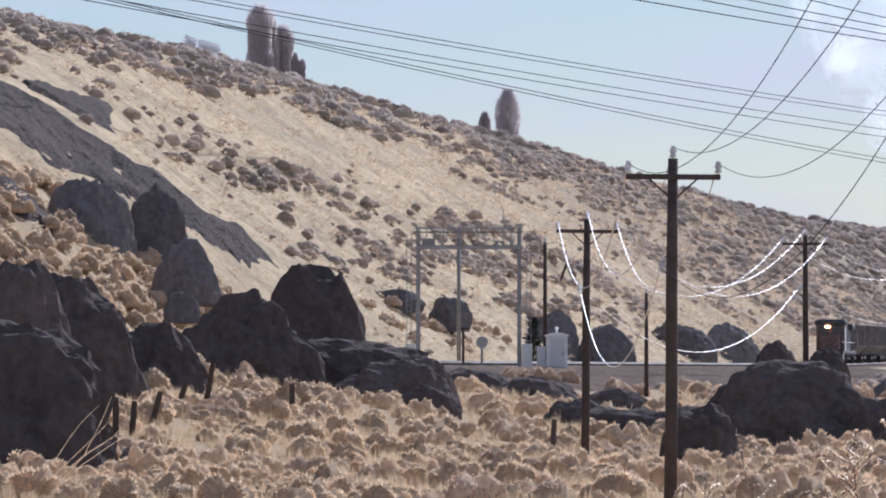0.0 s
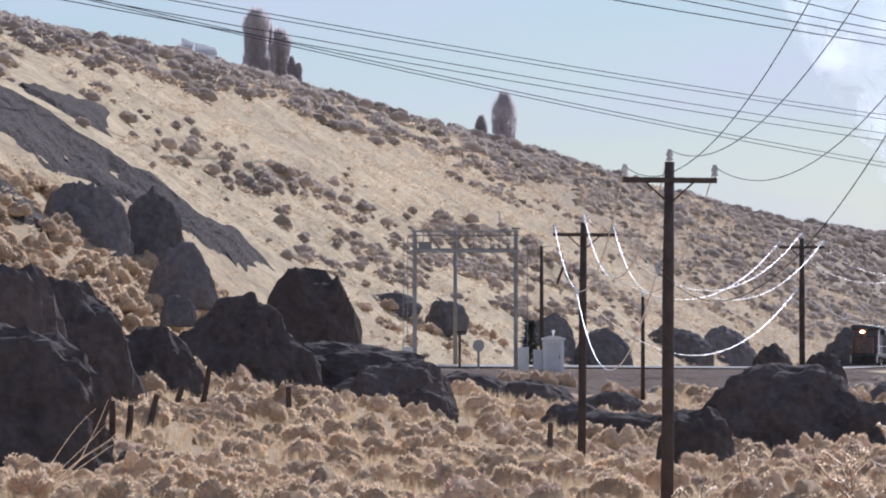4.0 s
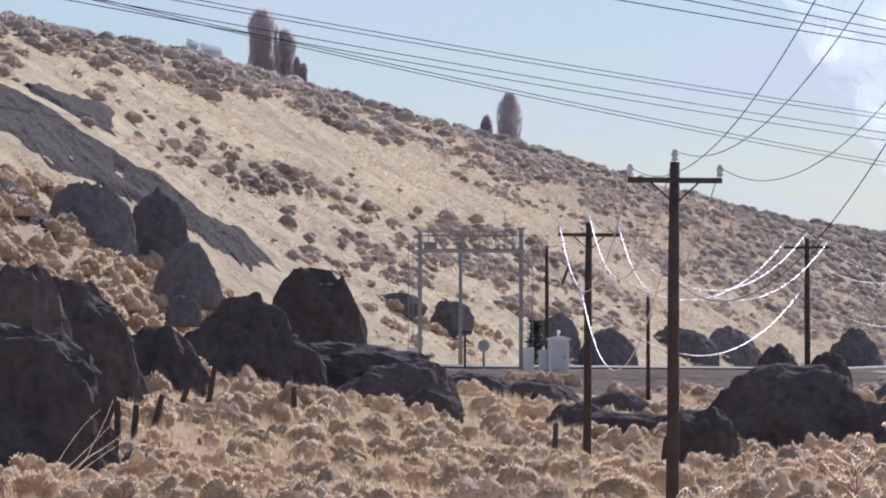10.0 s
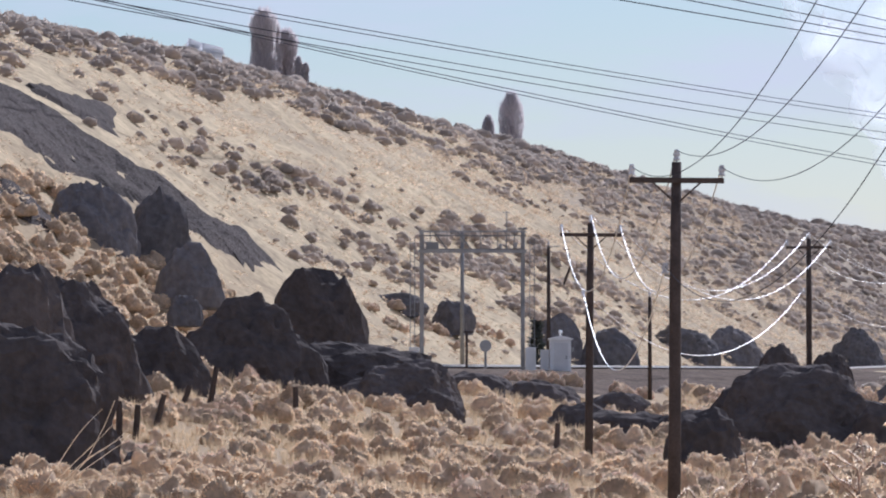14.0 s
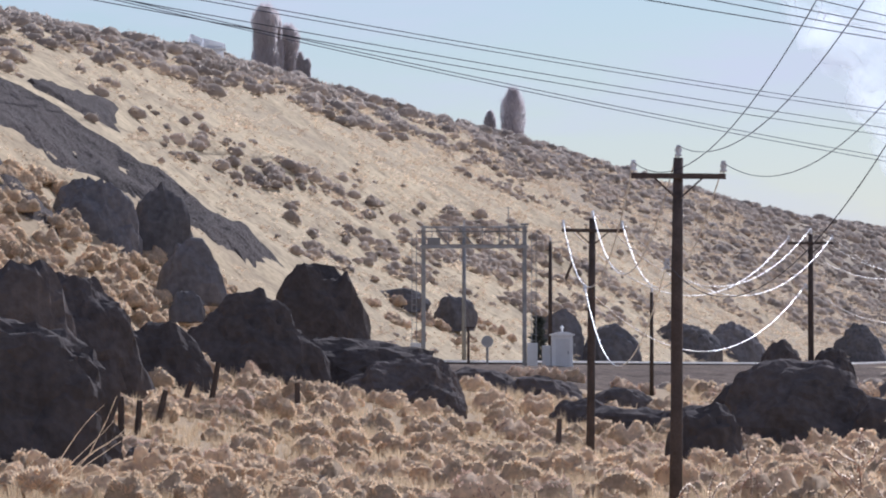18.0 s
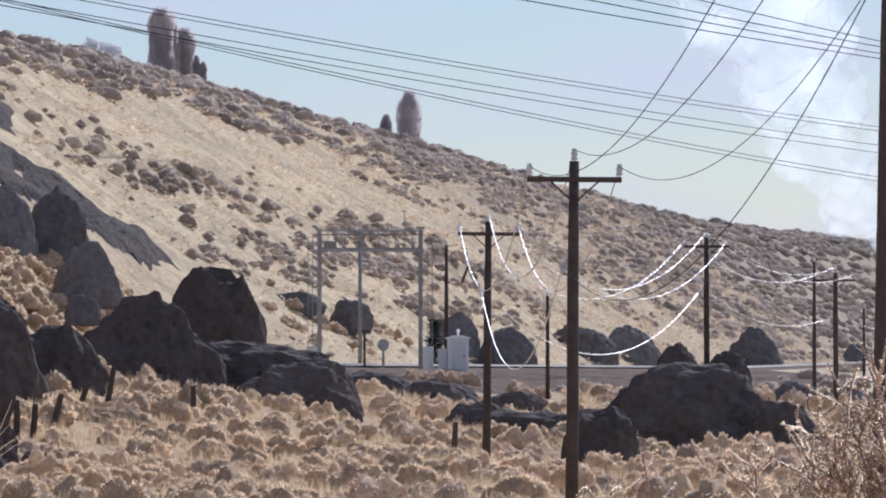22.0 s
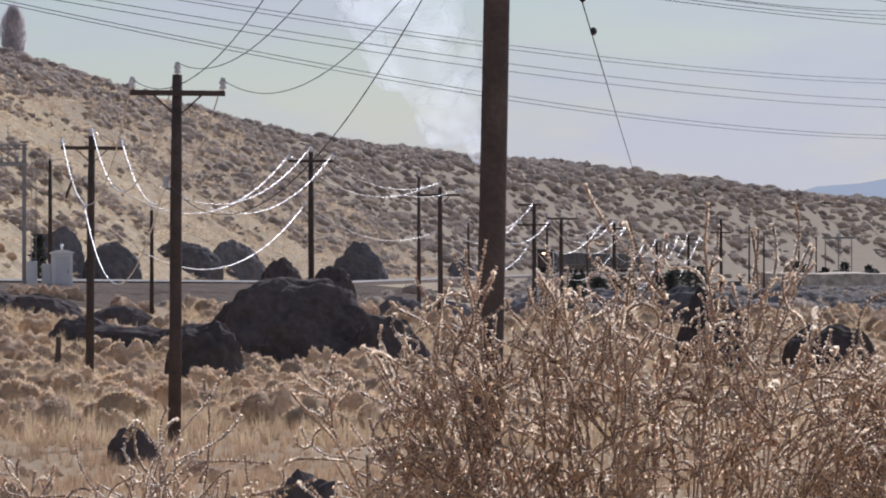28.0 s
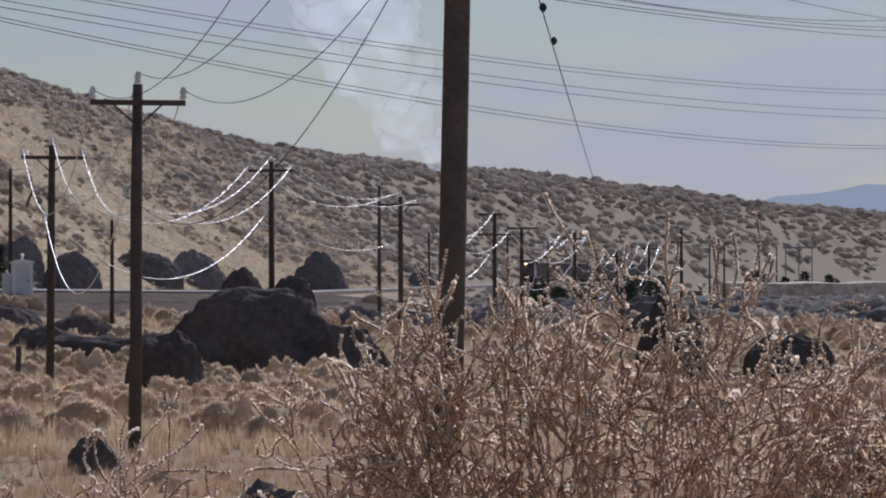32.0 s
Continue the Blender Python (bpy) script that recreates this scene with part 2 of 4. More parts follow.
# past the signals straw turns to grey-brown: sage soil plus painted distance haze
gn, gl = M_SOIL.node_tree.nodes, M_SOIL.node_tree.links
g_co, g_sep, g_no, g_add, g_map, g_mix = (gn.new("ShaderNode" + k) for k in ("TexCoord", "SeparateXYZ", "TexNoise", "Math", "MapRange", "MixRGB"))
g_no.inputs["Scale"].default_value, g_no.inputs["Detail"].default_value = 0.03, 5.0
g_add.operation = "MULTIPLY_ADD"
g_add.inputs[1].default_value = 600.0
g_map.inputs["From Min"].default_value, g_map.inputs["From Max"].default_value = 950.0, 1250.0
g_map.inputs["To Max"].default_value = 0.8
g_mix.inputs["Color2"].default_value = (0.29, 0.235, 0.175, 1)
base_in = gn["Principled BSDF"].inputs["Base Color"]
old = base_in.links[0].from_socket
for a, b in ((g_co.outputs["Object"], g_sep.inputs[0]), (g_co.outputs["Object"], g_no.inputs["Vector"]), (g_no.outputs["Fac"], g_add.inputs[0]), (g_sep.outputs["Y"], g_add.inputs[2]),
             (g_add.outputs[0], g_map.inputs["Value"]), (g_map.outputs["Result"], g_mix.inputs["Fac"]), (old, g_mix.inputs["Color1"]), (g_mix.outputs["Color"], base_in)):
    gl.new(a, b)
# the flat before the line is matted with brown thatch
t_map, t_mix, t_add = gn.new("ShaderNodeMapRange"), gn.new("ShaderNodeMixRGB"), gn.new("ShaderNodeMath")
t_add.operation = "MULTIPLY_ADD"
t_add.inputs[1].default_value = 90.0
t_map.inputs["From Min"].default_value, t_map.inputs["From Max"].default_value = 530.0, 450.0
t_map.inputs["To Max"].default_value = 0.85
t_mix.inputs["Color2"].default_value = (0.37, 0.27, 0.165, 1)
for a, b in ((g_no.outputs["Fac"], t_add.inputs[0]), (g_sep.outputs["Y"], t_add.inputs[2]), (t_add.outputs[0], t_map.inputs["Value"]), (t_map.outputs["Result"], t_mix.inputs["Fac"]),
             (g_mix.outputs["Color"], t_mix.inputs["Color1"]), (t_mix.outputs["Color"], base_in)):
    gl.new(a, b)
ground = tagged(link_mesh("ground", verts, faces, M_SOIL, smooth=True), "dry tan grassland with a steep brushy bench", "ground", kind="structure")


# ---------------------------------------------------------------- scatter
def ico(sub, r=1.0):
    bm = bmesh.new()
    bmesh.ops.create_icosphere(bm, subdivisions=sub, radius=r)
    v = np.array([tuple(p.co) for p in bm.verts])
    f = np.array([[q.index for q in p.verts] for p in bm.faces])
    bm.free()
    return v, f


RNG = np.random.default_rng(7)


def clump(heads, per_head, blade_len, blade_w, size, flat=0.75):
    """A unit-wide bunch of grass: a few heads of short blades. Points, triangles and a material slot for each triangle."""
    vs = []
    for i in range(heads):
        a, r = RNG.uniform(0, 2 * np.pi), 0.43 * np.sqrt(RNG.uniform(0, 1))
        h = flat * (0.62 * np.sqrt(max(0.0, 1 - (r / 0.47) ** 2))) * RNG.uniform(0.4 if r > 0.28 else 0.8, 1.12) + 0.03
        c = np.array((r * np.cos(a), r * np.sin(a), h))
        s = RNG.uniform(0.65, 1.35) * size
        d = RNG.normal(size=(per_head, 3)) + (0.8 * np.cos(a) * r, 0.8 * np.sin(a) * r, 0.5)
        d /= np.linalg.norm(d, axis=1, keepdims=True)
        side = np.cross(d, RNG.normal(size=(per_head, 3)))
        side /= np.linalg.norm(side, axis=1, keepdims=True)
        L = (s + blade_len * RNG.uniform(-0.6, 1.0, per_head))[:, None]
        w = blade_w * RNG.uniform(0.6, 1.4, (per_head, 1))
        root = c + d * s * 0.3
        vs.append(np.stack((c + d * L, root - side * w, root + side * w), 1).reshape(-1, 3))
    n = heads * per_head
    return np.concatenate(vs), np.arange(n * 3).reshape(-1, 3), np.zeros(n, int)


def dome(sub, bumps, tips, tall=0.62, depth=0.26, tip=0.05, tip_w=0.008, inner=0, gather=0.0, spread=3.2):
    """A unit-wide bush: a billowing body of rounded heads, furred with fine twig tips. Points, triangles and a material slot for each triangle."""
    v, f = ico(sub)
    squash = np.array((1.0, 1.0, 2 * tall))
    p1, p2 = RNG.uniform(0, 6.28, 2)
    c = RNG.normal(size=(bumps, 3))
    c[:, 2] = np.abs(c[:, 2]) * 0.9
    c /= np.linalg.norm(c, axis=1, keepdims=True)
    reach = RNG.uniform(0.85, 1.12, bumps)
    wide = spread / math.sqrt(bumps)

    def skin(d):
        a = np.arctan2(d[:, 1], d[:, 0])
        sway = 1 + 0.12 * np.sin(2 * a + p1) + 0.09 * np.sin(3 * a + p2)
        gap = np.linalg.norm(d[:, None] - c[None], axis=2) / wide
        head = (np.sqrt(np.clip(1 - gap ** 2, 0, 1)) * reach[None]).max(1)
        q = d * (0.44 * sway * (1 - depth + depth * head))[:, None] * squash
        q[:, 2] = np.where(d[:, 2] < 0, q[:, 2] * 0.25, q[:, 2]) + 0.06
        return q

    body = skin(v) * RNG.uniform(0.96, 1.04, (len(v), 1))
    d = RNG.normal(size=(tips, 3))
    if gather:
        d = c[RNG.integers(bumps, size=tips)] + d * gather * wide
    d[:, 2] = np.abs(d[:, 2])
    d /= np.linalg.norm(d, axis=1, keepdims=True)
    root = skin(d) * 0.97
    way = d + RNG.normal(size=(tips, 3)) * 0.45 + (0, 0, 0.3)
    way /= np.linalg.norm(way, axis=1, keepdims=True)
    side = np.cross(way, RNG.normal(size=(tips, 3)))
    side *= tip_w * RNG.uniform(0.6, 1.4, (tips, 1)) / np.linalg.norm(side, axis=1, keepdims=True)
    end = root + way * tip * RNG.uniform(0.5, 1.3, (tips, 1))
    bl = np.stack((end, root - side, root + side), 1).reshape(-1, 3)
    faces = np.concatenate((f, np.arange(tips * 3).reshape(-1, 3) + len(v)))
    return np.concatenate((body, bl)), faces, np.concatenate((np.full(len(f), inner), np.zeros(tips, int)))


def tuft(blades, height=1.0, lean=0.45, width=0.02):
    vs, fs = [], []
    for i in range(blades):
        a, r = RNG.uniform(0, 2 * np.pi), RNG.uniform(0, 0.3)
        root = np.array((r * np.cos(a), r * np.sin(a), -0.05))
        d = np.array((np.cos(a) * lean * RNG.uniform(0.2, 1), np.sin(a) * lean * RNG.uniform(0.2, 1), 1.0)) * height * RNG.uniform(0.5, 1.0)
        b = RNG.uniform(0, np.pi)
        side = np.array((np.cos(b), np.sin(b), 0)) * width
        vs.append(np.array((root - side, root + side, root + d)))
        fs.append(np.array(((3 * i, 3 * i + 1, 3 * i + 2),)))
    return np.concatenate(vs), np.concatenate(fs), np.zeros(blades, int)


def strew(name, forms, spots, mat, label, category):
    """One joined mesh of many copies: spots are (x, y, z, width, height)."""
    vs, fs, ms, n = [], [], [], 0
    for x, y, z, w, h in spots:
        v, f, mi = forms[RNG.integers(len(forms))]
        a = RNG.uniform(0, 2 * np.pi)
        c, s = np.cos(a) * w, np.sin(a) * w
        p = np.empty_like(v)
        p[:, 0] = v[:, 0] * c - v[:, 1] * s + x
        p[:, 1] = v[:, 0] * s + v[:, 1] * c + y
        p[:, 2] = v[:, 2] * h + z
        vs.append(p)
        fs.append(f + n)
        ms.append(mi)
        n += len(v)
    v, f = np.concatenate(vs), np.concatenate(fs)
    me = bpy.data.meshes.new(name)
    me.vertices.add(len(v))
    me.vertices.foreach_set("co", v.ravel())
    me.loops.add(f.size)
    me.loops.foreach_set("vertex_index", f.ravel())
    me.polygons.add(len(f))
    me.polygons.foreach_set("loop_start", np.arange(0, f.size, 3))
    me.materials.append(mat)
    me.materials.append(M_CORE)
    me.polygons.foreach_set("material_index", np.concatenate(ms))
    me.polygons.foreach_set("use_smooth", np.ones(len(f), bool))
    me.update()
    return tagged(new(name, me), label, category, kind="stuff")


# ---------------------------------------------------------------- lava rocks
def boulder(x, y, z, w, h, label, depth=None, rough=0.16, name="lava_boulder", cone=0.0, seed=None):
    bm = bmesh.new()
    bmesh.ops.create_icosphere(bm, subdivisions=5 if w > 7 else 4, radius=1.0)
    depth = depth or w * 0.8
    off = Vector((x * 1.7, y * 0.9, (seed or 0) * 7.3))
    for v in bm.verts:
        p = v.co.copy()
        p = Vector([math.copysign(abs(c) ** 0.8, c) for c in p])
        k = 0.95 + rough * noise.noise(p * 0.9 + off) + 0.15 * noise.noise(p * 2.1 + off) + 0.07 * noise.noise(p * 5.0 + off) + 0.03 * noise.noise(p * 13 + off)
        crack = abs(noise.noise(p * 1.9 + off * 2))
        k -= 0.05 * max(0.0, 0.08 - crack) / 0.08
        up = max(p.z, -0.25)
        side = 1 - cone * max(p.z, 0)
        v.co = Vector((p.x * k * side * w * 0.5, p.y * k * side * depth * 0.5, (up * k + 0.12) * h / 1.12))
    ob = part(name, bm, M_HAZED_ROCK if y > 395 else M_ROCK)
    ob.location = (x, y, z)
    return tagged(ob, label, "rock")


DARK = "dark weathered lava boulder standing in dry brush"
ROCKS = [
    (-15.8, 243, -0.4, 8.3, 6.3, -0.05), (-18.8, 290, 2.2, 5.4, 6.6, 0.1), (-17.6, 305, 2.4, 8.6, 6.0, 0.45), (-14.4, 325, 2.6, 6.4, 3.7, 0.4),
    (-10.5, 350, 2.9, 8.8, 5.0, 0.4), (-7.6, 385, 3.6, 6.3, 6.5, 0.15), (-5.4, 356, 1.9, 12.5, 3.9, 0.1), (-2.4, 346, 1.4, 7.4, 3.3, 0.2),
    (-0.6, 340, 1.3, 3.4, 1.9, 0.2), (1.4, 378, 1.9, 6.0, 2.3, 0.1), (5.2, 376, 1.6, 5.6, 2.1, 0.1), (9.6, 374, 1.3, 4.0, 1.7, 0.1), (-24.0, 450, 10.2, 7.2, 6.8, 0.3), (-19.5, 456, 10.4, 5.4, 6.6, 0.4),
    (-16.9, 440, 8.6, 4.8, 3.8, 0.35), (-26.6, 438, 11.7, 2.2, 1.8, 0.2), (-15.7, 400, 7.0, 2.2, 1.8, 0.2), (-4.1, 520, 8.6, 5.4, 1.7, 0.0),
    (0.6, 525, 7.3, 3.4, 2.5, 0.1), (9.3, 565, 4.2, 5.0, 4.7, 0.2), (13.9, 565, 4.2, 5.6, 3.5, 0.3), (23.0, 650, 4.4, 7.6, 4.3, 0.15),
    (29.2, 690, 4.4, 8.0, 4.3, 0.4), (52.3, 850, 4.4, 7.6, 5.4, 0.4), (83.6, 1090, 5.0, 6.0, 3.6, 0.3), (10.4, 270, -0.3, 3.4, 3.0, 0.0),
    (18.0, 335, -0.2, 9.4, 4.6, 0.15), (15.0, 338, -0.3, 5.0, 3.6, 0.3), (22.0, 331, -0.5, 4.8, 3.2, 0.3), (17.2, 345, 3.4, 2.3, 2.0, 0.0),
    (20.2, 350, 3.3, 2.5, 1.9, 0.3), (6.9, 352, 0.6, 3.4, 2.0, 0.0), (9.6, 350, 0.4, 5.8, 1.7, 0.0), (13.0, 349, 0.3, 4.8, 1.8, 0.0), (3.0, 360, 1.5, 1.2, 1.3, 0.1),
    (-11.1, 240, 0.0, 1.4, 1.2, 0.1), (-6.0, 215, -0.7, 1.6, 1.0, 0.1), (28.4, 420, 0.9, 4.4, 2.5, 0.2), (31.3, 415, 0.9, 4.1, 2.3, 0.2),
    (34.9, 300, 0.4, 3.2, 3.2, 0.3), (34.2, 301, 0.5, 2.7, 3.6, 0.45), (38.5, 290, 0.2, 4.1, 2.3, 0.1), (4.3, 154, -0.2, 1.3, 1.0, 0.1), (5.2, 97, -0.2, 1.4, 1.6, 0.1),
    (4.4, 430, 2.0, 8.6, 1.7, 0.1), (37.5, 425, 1.2, 5.0, 2.1, 0.2), (43.5, 436, 1.6, 5.5, 2.0, 0.2), (50.5, 455, 1.9, 6.0, 2.2, 0.2),
    (59.0, 470, 2.0, 5.5, 2.0, 0.1), (44.0, 395, 0.9, 4.2, 2.3, 0.2),
]
for rx_, ry_, rz_, rw_, rh_, cone_ in ROCKS:
    boulder(rx_, ry_, rz_, rw_, rh_, DARK, cone=cone_)

# ---------------------------------------------------------------- brush on field and hill
FIELD_FORMS = [dome(3, 26, 900, depth=0.5, tip=0.07, tip_w=0.014, inner=1, gather=0.28, spread=2.3) for _ in range(7)]
FAR_FORMS = [dome(3, 20, 320, depth=0.46, tip=0.075, tip_w=0.018, inner=1, gather=0.28, spread=2.3) for _ in range(8)]
NEAR_FORMS = [dome(4, 36, 1200, depth=0.5, tip=0.062, tip_w=0.012, inner=1, gather=0.28, spread=2.3) for _ in range(6)]
HILL_FORMS = [dome(2, 8, 90, depth=0.4, tip=0.12, tip_w=0.024, spread=2.7) for _ in range(12)]
RIDGE_FORMS = [dome(2, 6, 36, tall=0.55, depth=0.3, tip=0.12, tip_w=0.03) for _ in range(8)]
GRASS_FORMS = [clump(3, 6, 0.15, 0.06, 0.24) for _ in range(8)]
TUFTS = [tuft(20, width=0.024) for _ in range(5)]


def field_spot(y0, y1):
    y = math.sqrt(RNG.uniform(y0 * y0, y1 * y1))
    return RNG.uniform(-0.083, 0.165) * y, y


def on_scree(x, y):
    """Inside the stony chute on the slope."""
    s = (x + 40) / 29.5
    return 0 < s < 1 and 462 + 18 * s - 1 < y < 500 or -32.5 < x < -24.5 and 501 < y < 522


def clear(x, y, gap=0.3):
    """Not inside a boulder, on the line or on the gravel before it."""
    if -3 < x < 13.5 and 382 < y < 440:
        return False
    if abs(x - track_x(y)) < 5.5 or on_scree(x, y):
        return False
    return all(((x - r[0]) / (r[3] * 0.5 + gap)) ** 2 + ((y - r[1]) / (r[3] * 0.4 + gap)) ** 2 > 1 for r in ROCKS)


brush, weeds, grass = [], [], []
while len(brush) < 1650:
    x, y = field_spot(100, 440)
    if track_x(y) - x > (-6 if y < 400 else -17) or not clear(x, y):
        continue
    if fbm(x, y, 9, 9.0) < RNG.uniform(-0.6, 0.0):
        continue
    w = RNG.uniform(0.6, 1.3) if RNG.uniform() < 0.6 else RNG.uniform(1.2, 2.3)
    if y < 180:
        if RNG.uniform() < 0.75:
            continue
        w = RNG.uniform(0.4, 0.9)
    spot = (x, y, ground_z(x, y) - 0.06, w, w * RNG.uniform(0.7, 0.95))
    (weeds if fbm(x, y, 14, 12.0) > 0.24 else brush).append(spot)
while len(grass) < 15000:
    x, y = field_spot(165, 420)
    if track_x(y) - x > -5 or not clear(x, y, 0.0):
        continue
    h = RNG.uniform(0.3, 0.85)
    grass.append((x, y, ground_z(x, y), h * 0.9, h))
for _ in range(520):
    y, u = RNG.uniform(395, 462), RNG.uniform(6, 27)
    x = track_x(y) - u
    if x > -0.085 * y and clear(x, y, 0.0):
        w = RNG.uniform(1.0, 2.4)
        brush.append((x, y, ground_z(x, y) - 0.06, w, w * RNG.uniform(0.7, 0.95)))
russet_grass = []
for _ in range(9000):
    x, y = field_spot(30, 190)
    h = RNG.uniform(0.2, 0.5) * (0.6 if y < 80 else 1.0)
    if clear(x, y, 0.0):
        russet_grass.append((x, y, ground_z(x, y), h * 0.9, h))
for cx, cy, r, m in ((-12.4, 264, 1.7, 34), (-10.6, 300, 1.5, 14), (5.4, 404, 1.5, 14), (11.2, 402, 1.0, 8), (-1.5, 520, 3.2, 26), (3.0, 540, 2.0, 10), (-4.0, 505, 2.0, 10)):
    for _ in range(m):
        x, y, w = cx + RNG.normal() * r * 0.6, cy + RNG.normal() * r, RNG.uniform(0.9, 1.7)
        weeds.append((x, y, ground_z(x, y) - 0.1, w, w * RNG.uniform(0.7, 1.0)))
single = [s for s in brush if 205 < s[1] < 262][:290]
chosen = set(single)
strew("far_rabbitbrush", FAR_FORMS, [s for s in brush if s[1] >= 310], M_BRUSH, "pale golden rabbitbrush at the foot of the rocks", "brush")
strew("rabbitbrush_field", FIELD_FORMS, [s for s in brush if s not in chosen and s[1] < 310], M_BRUSH, "pale golden rabbitbrush clumps covering the flat", "brush")
strew("russet_weed_patch", FAR_FORMS, weeds, M_TUMBLE, "russet dried weeds between the brush", "weeds")
strew("russet_grass_bank", TUFTS, russet_grass, M_RUSSET, "short russet-brown dry grass before the rocks", "grass")
strew("dry_grass_field", TUFTS, grass, M_GRASS, "thin bleached dry grass over the flat", "grass")

hill, ridge = [], []


def bare(u, y):
    """The smooth straw patch on the shoulder of the slope, and how far in it lies."""
    return smooth(1.6 - math.hypot((u - 36 + (y - 640) * 0.07) / 6.5, (y - 655) / 85) * 1.2)


while len(ridge) < 6600:
    y = math.sqrt(RNG.uniform(400 ** 2, 2300 ** 2)) if RNG.uniform() < 0.6 else RNG.uniform(400, 1000)
    u = RNG.uniform(8, 80)
    x = track_x(y) - u
    if x < -0.085 * y or not clear(x, y):
        continue
    dens = -0.6 + 1.7 * smooth((u - 41) / 5) + 1.1 * smooth((y - 740) / 260) - 0.25 * smooth((y - 1650) / 300) + 0.5 * fbm(u * 2.2, y * 0.45, 12, 21.0) - 1.2 * bare(u, y)
    if dens < RNG.uniform(-0.1, 0.6):
        continue
    w = RNG.uniform(1.4, 3.0) * (1 + 0.45 * smooth((y - 900) / 900))
    ridge.append((x, y, ground_z(x, y) - 0.15, w, w * RNG.uniform(0.55, 0.85)))
for _ in range(520):
    y, u = RNG.uniform(1150, 2000), RNG.uniform(8, 70)
    x, w = track_x(y) - u, RNG.uniform(1.6, 4.0)
    ridge.append((x, y, ground_z(x, y) - 0.15, w, w * RNG.uniform(0.45, 0.75)))
# thickets strung along the contour
for _ in range(330):
    cy = math.sqrt(RNG.uniform(440 ** 2, 1150 ** 2))
    cu = RNG.uniform(12, 44)
    belt = math.exp(-((cu - 34 + (cy - 510) * 0.055) / 2.6) ** 2) * (1 - smooth((cy - 650) / 40))
    if fbm(cu * 1.4, cy * 0.22, 14, 41.0) + 0.9 * belt < RNG.uniform(-0.15, 0.5) or bare(cu, cy) > 0.3 or cu < 20 and cy < 520:
        continue
    size = RNG.uniform(0.5, 1.35)
    for _ in range(int(30 * size)):
        y, u = cy + RNG.normal() * 13 * size, cu + RNG.normal() * 1.15 * size
        x = track_x(y) - u
        if u > 7 and x > -0.085 * y and y > 400 and clear(x, y) and bare(u, y) < 0.6:
            w = RNG.uniform(0.7, 1.9)
            hill.append((x, y, ground_z(x, y) - 0.12, w, w * RNG.uniform(0.6, 0.9)))
valley = []
while len(valley) < 1500:
    y = math.sqrt(RNG.uniform(425 ** 2, 1900 ** 2))
    x = RNG.uniform(0.01, 0.175) * y
    if x < track_x(y) + (17 if y < 700 else 8) or not clear(x, y):
        continue
    w = RNG.uniform(0.9, 2.6)
    valley.append((x, y, ground_z(x, y) - 0.1, w, w * RNG.uniform(0.5, 0.8)))
dark_valley = []
while len(dark_valley) < 900:
    y = math.sqrt(RNG.uniform(440 ** 2, 880 ** 2))
    x = RNG.uniform(0.085, 0.165) * y
    if x > track_x(y) + 14 and clear(x, y):
        w = RNG.uniform(1.2, 3.0)
        dark_valley.append((x, y, ground_z(x, y) - 0.1, w, w * RNG.uniform(0.4, 0.65)))
strew("valley_sage", HILL_FORMS, dark_valley, M_SAGE, "dark grey-green sage over the far flat", "brush")
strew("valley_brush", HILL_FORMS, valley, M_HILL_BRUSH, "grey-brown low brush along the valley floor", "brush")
extra = len(hill) + 2000
while len(hill) < extra:
    y = math.sqrt(RNG.uniform(400 ** 2, 1300 ** 2))
    u = RNG.uniform(6.5, 60)
    x = track_x(y) - u
    if x > -0.085 * y and clear(x, y) and fbm(x, y * 0.5, 11, 31.0) - bare(u, y) > RNG.uniform(-0.45, 0.3):
        w = RNG.uniform(0.3, 0.9)
        hill.append((x, y, ground_z(x, y) - 0.05, w, w * RNG.uniform(0.55, 0.9)))
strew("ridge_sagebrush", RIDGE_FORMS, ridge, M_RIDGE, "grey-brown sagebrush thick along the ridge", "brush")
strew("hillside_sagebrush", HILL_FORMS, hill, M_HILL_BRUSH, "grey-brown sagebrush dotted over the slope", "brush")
hgrass = []
while len(hgrass) < 18000:
    y = math.sqrt(RNG.uniform(380 ** 2, 1100 ** 2))
    u = RNG.uniform(7, 50)
    x = track_x(y) - u
    if x < -0.085 * y:
        continue
    if on_scree(x, y):
        continue
    h = RNG.uniform(0.25, 0.9)
    hgrass.append((x, y, ground_z(x, y) - 0.05, h * 2.0, h * 1.1))
strew("hillside_grass", GRASS_FORMS, hgrass, M_PALE, "bleached bunchgrass on the slope", "grass")

near_meshes = []
for v, f, mi in NEAR_FORMS:
    me = bpy.data.meshes.new("rabbitbrush")
    me.from_pydata(v.tolist(), [], f.tolist())
    me.materials.append(M_BRUSH)
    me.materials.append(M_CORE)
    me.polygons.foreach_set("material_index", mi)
    me.polygons.foreach_set("use_smooth", [True] * len(f))
    near_meshes.append(me)
for i, (x, y, z, w, h) in enumerate(single):
    ob = new("rabbitbrush", near_meshes[i % 5])
    ob.location, ob.scale, ob.rotation_euler = (x, y, z), (w, w, h), (0, 0, RNG.uniform(0, 6.28))
    tagged(ob, "pale golden rabbitbrush clump with bright dry tips", "shrub", "rabbitbrush on the flat")


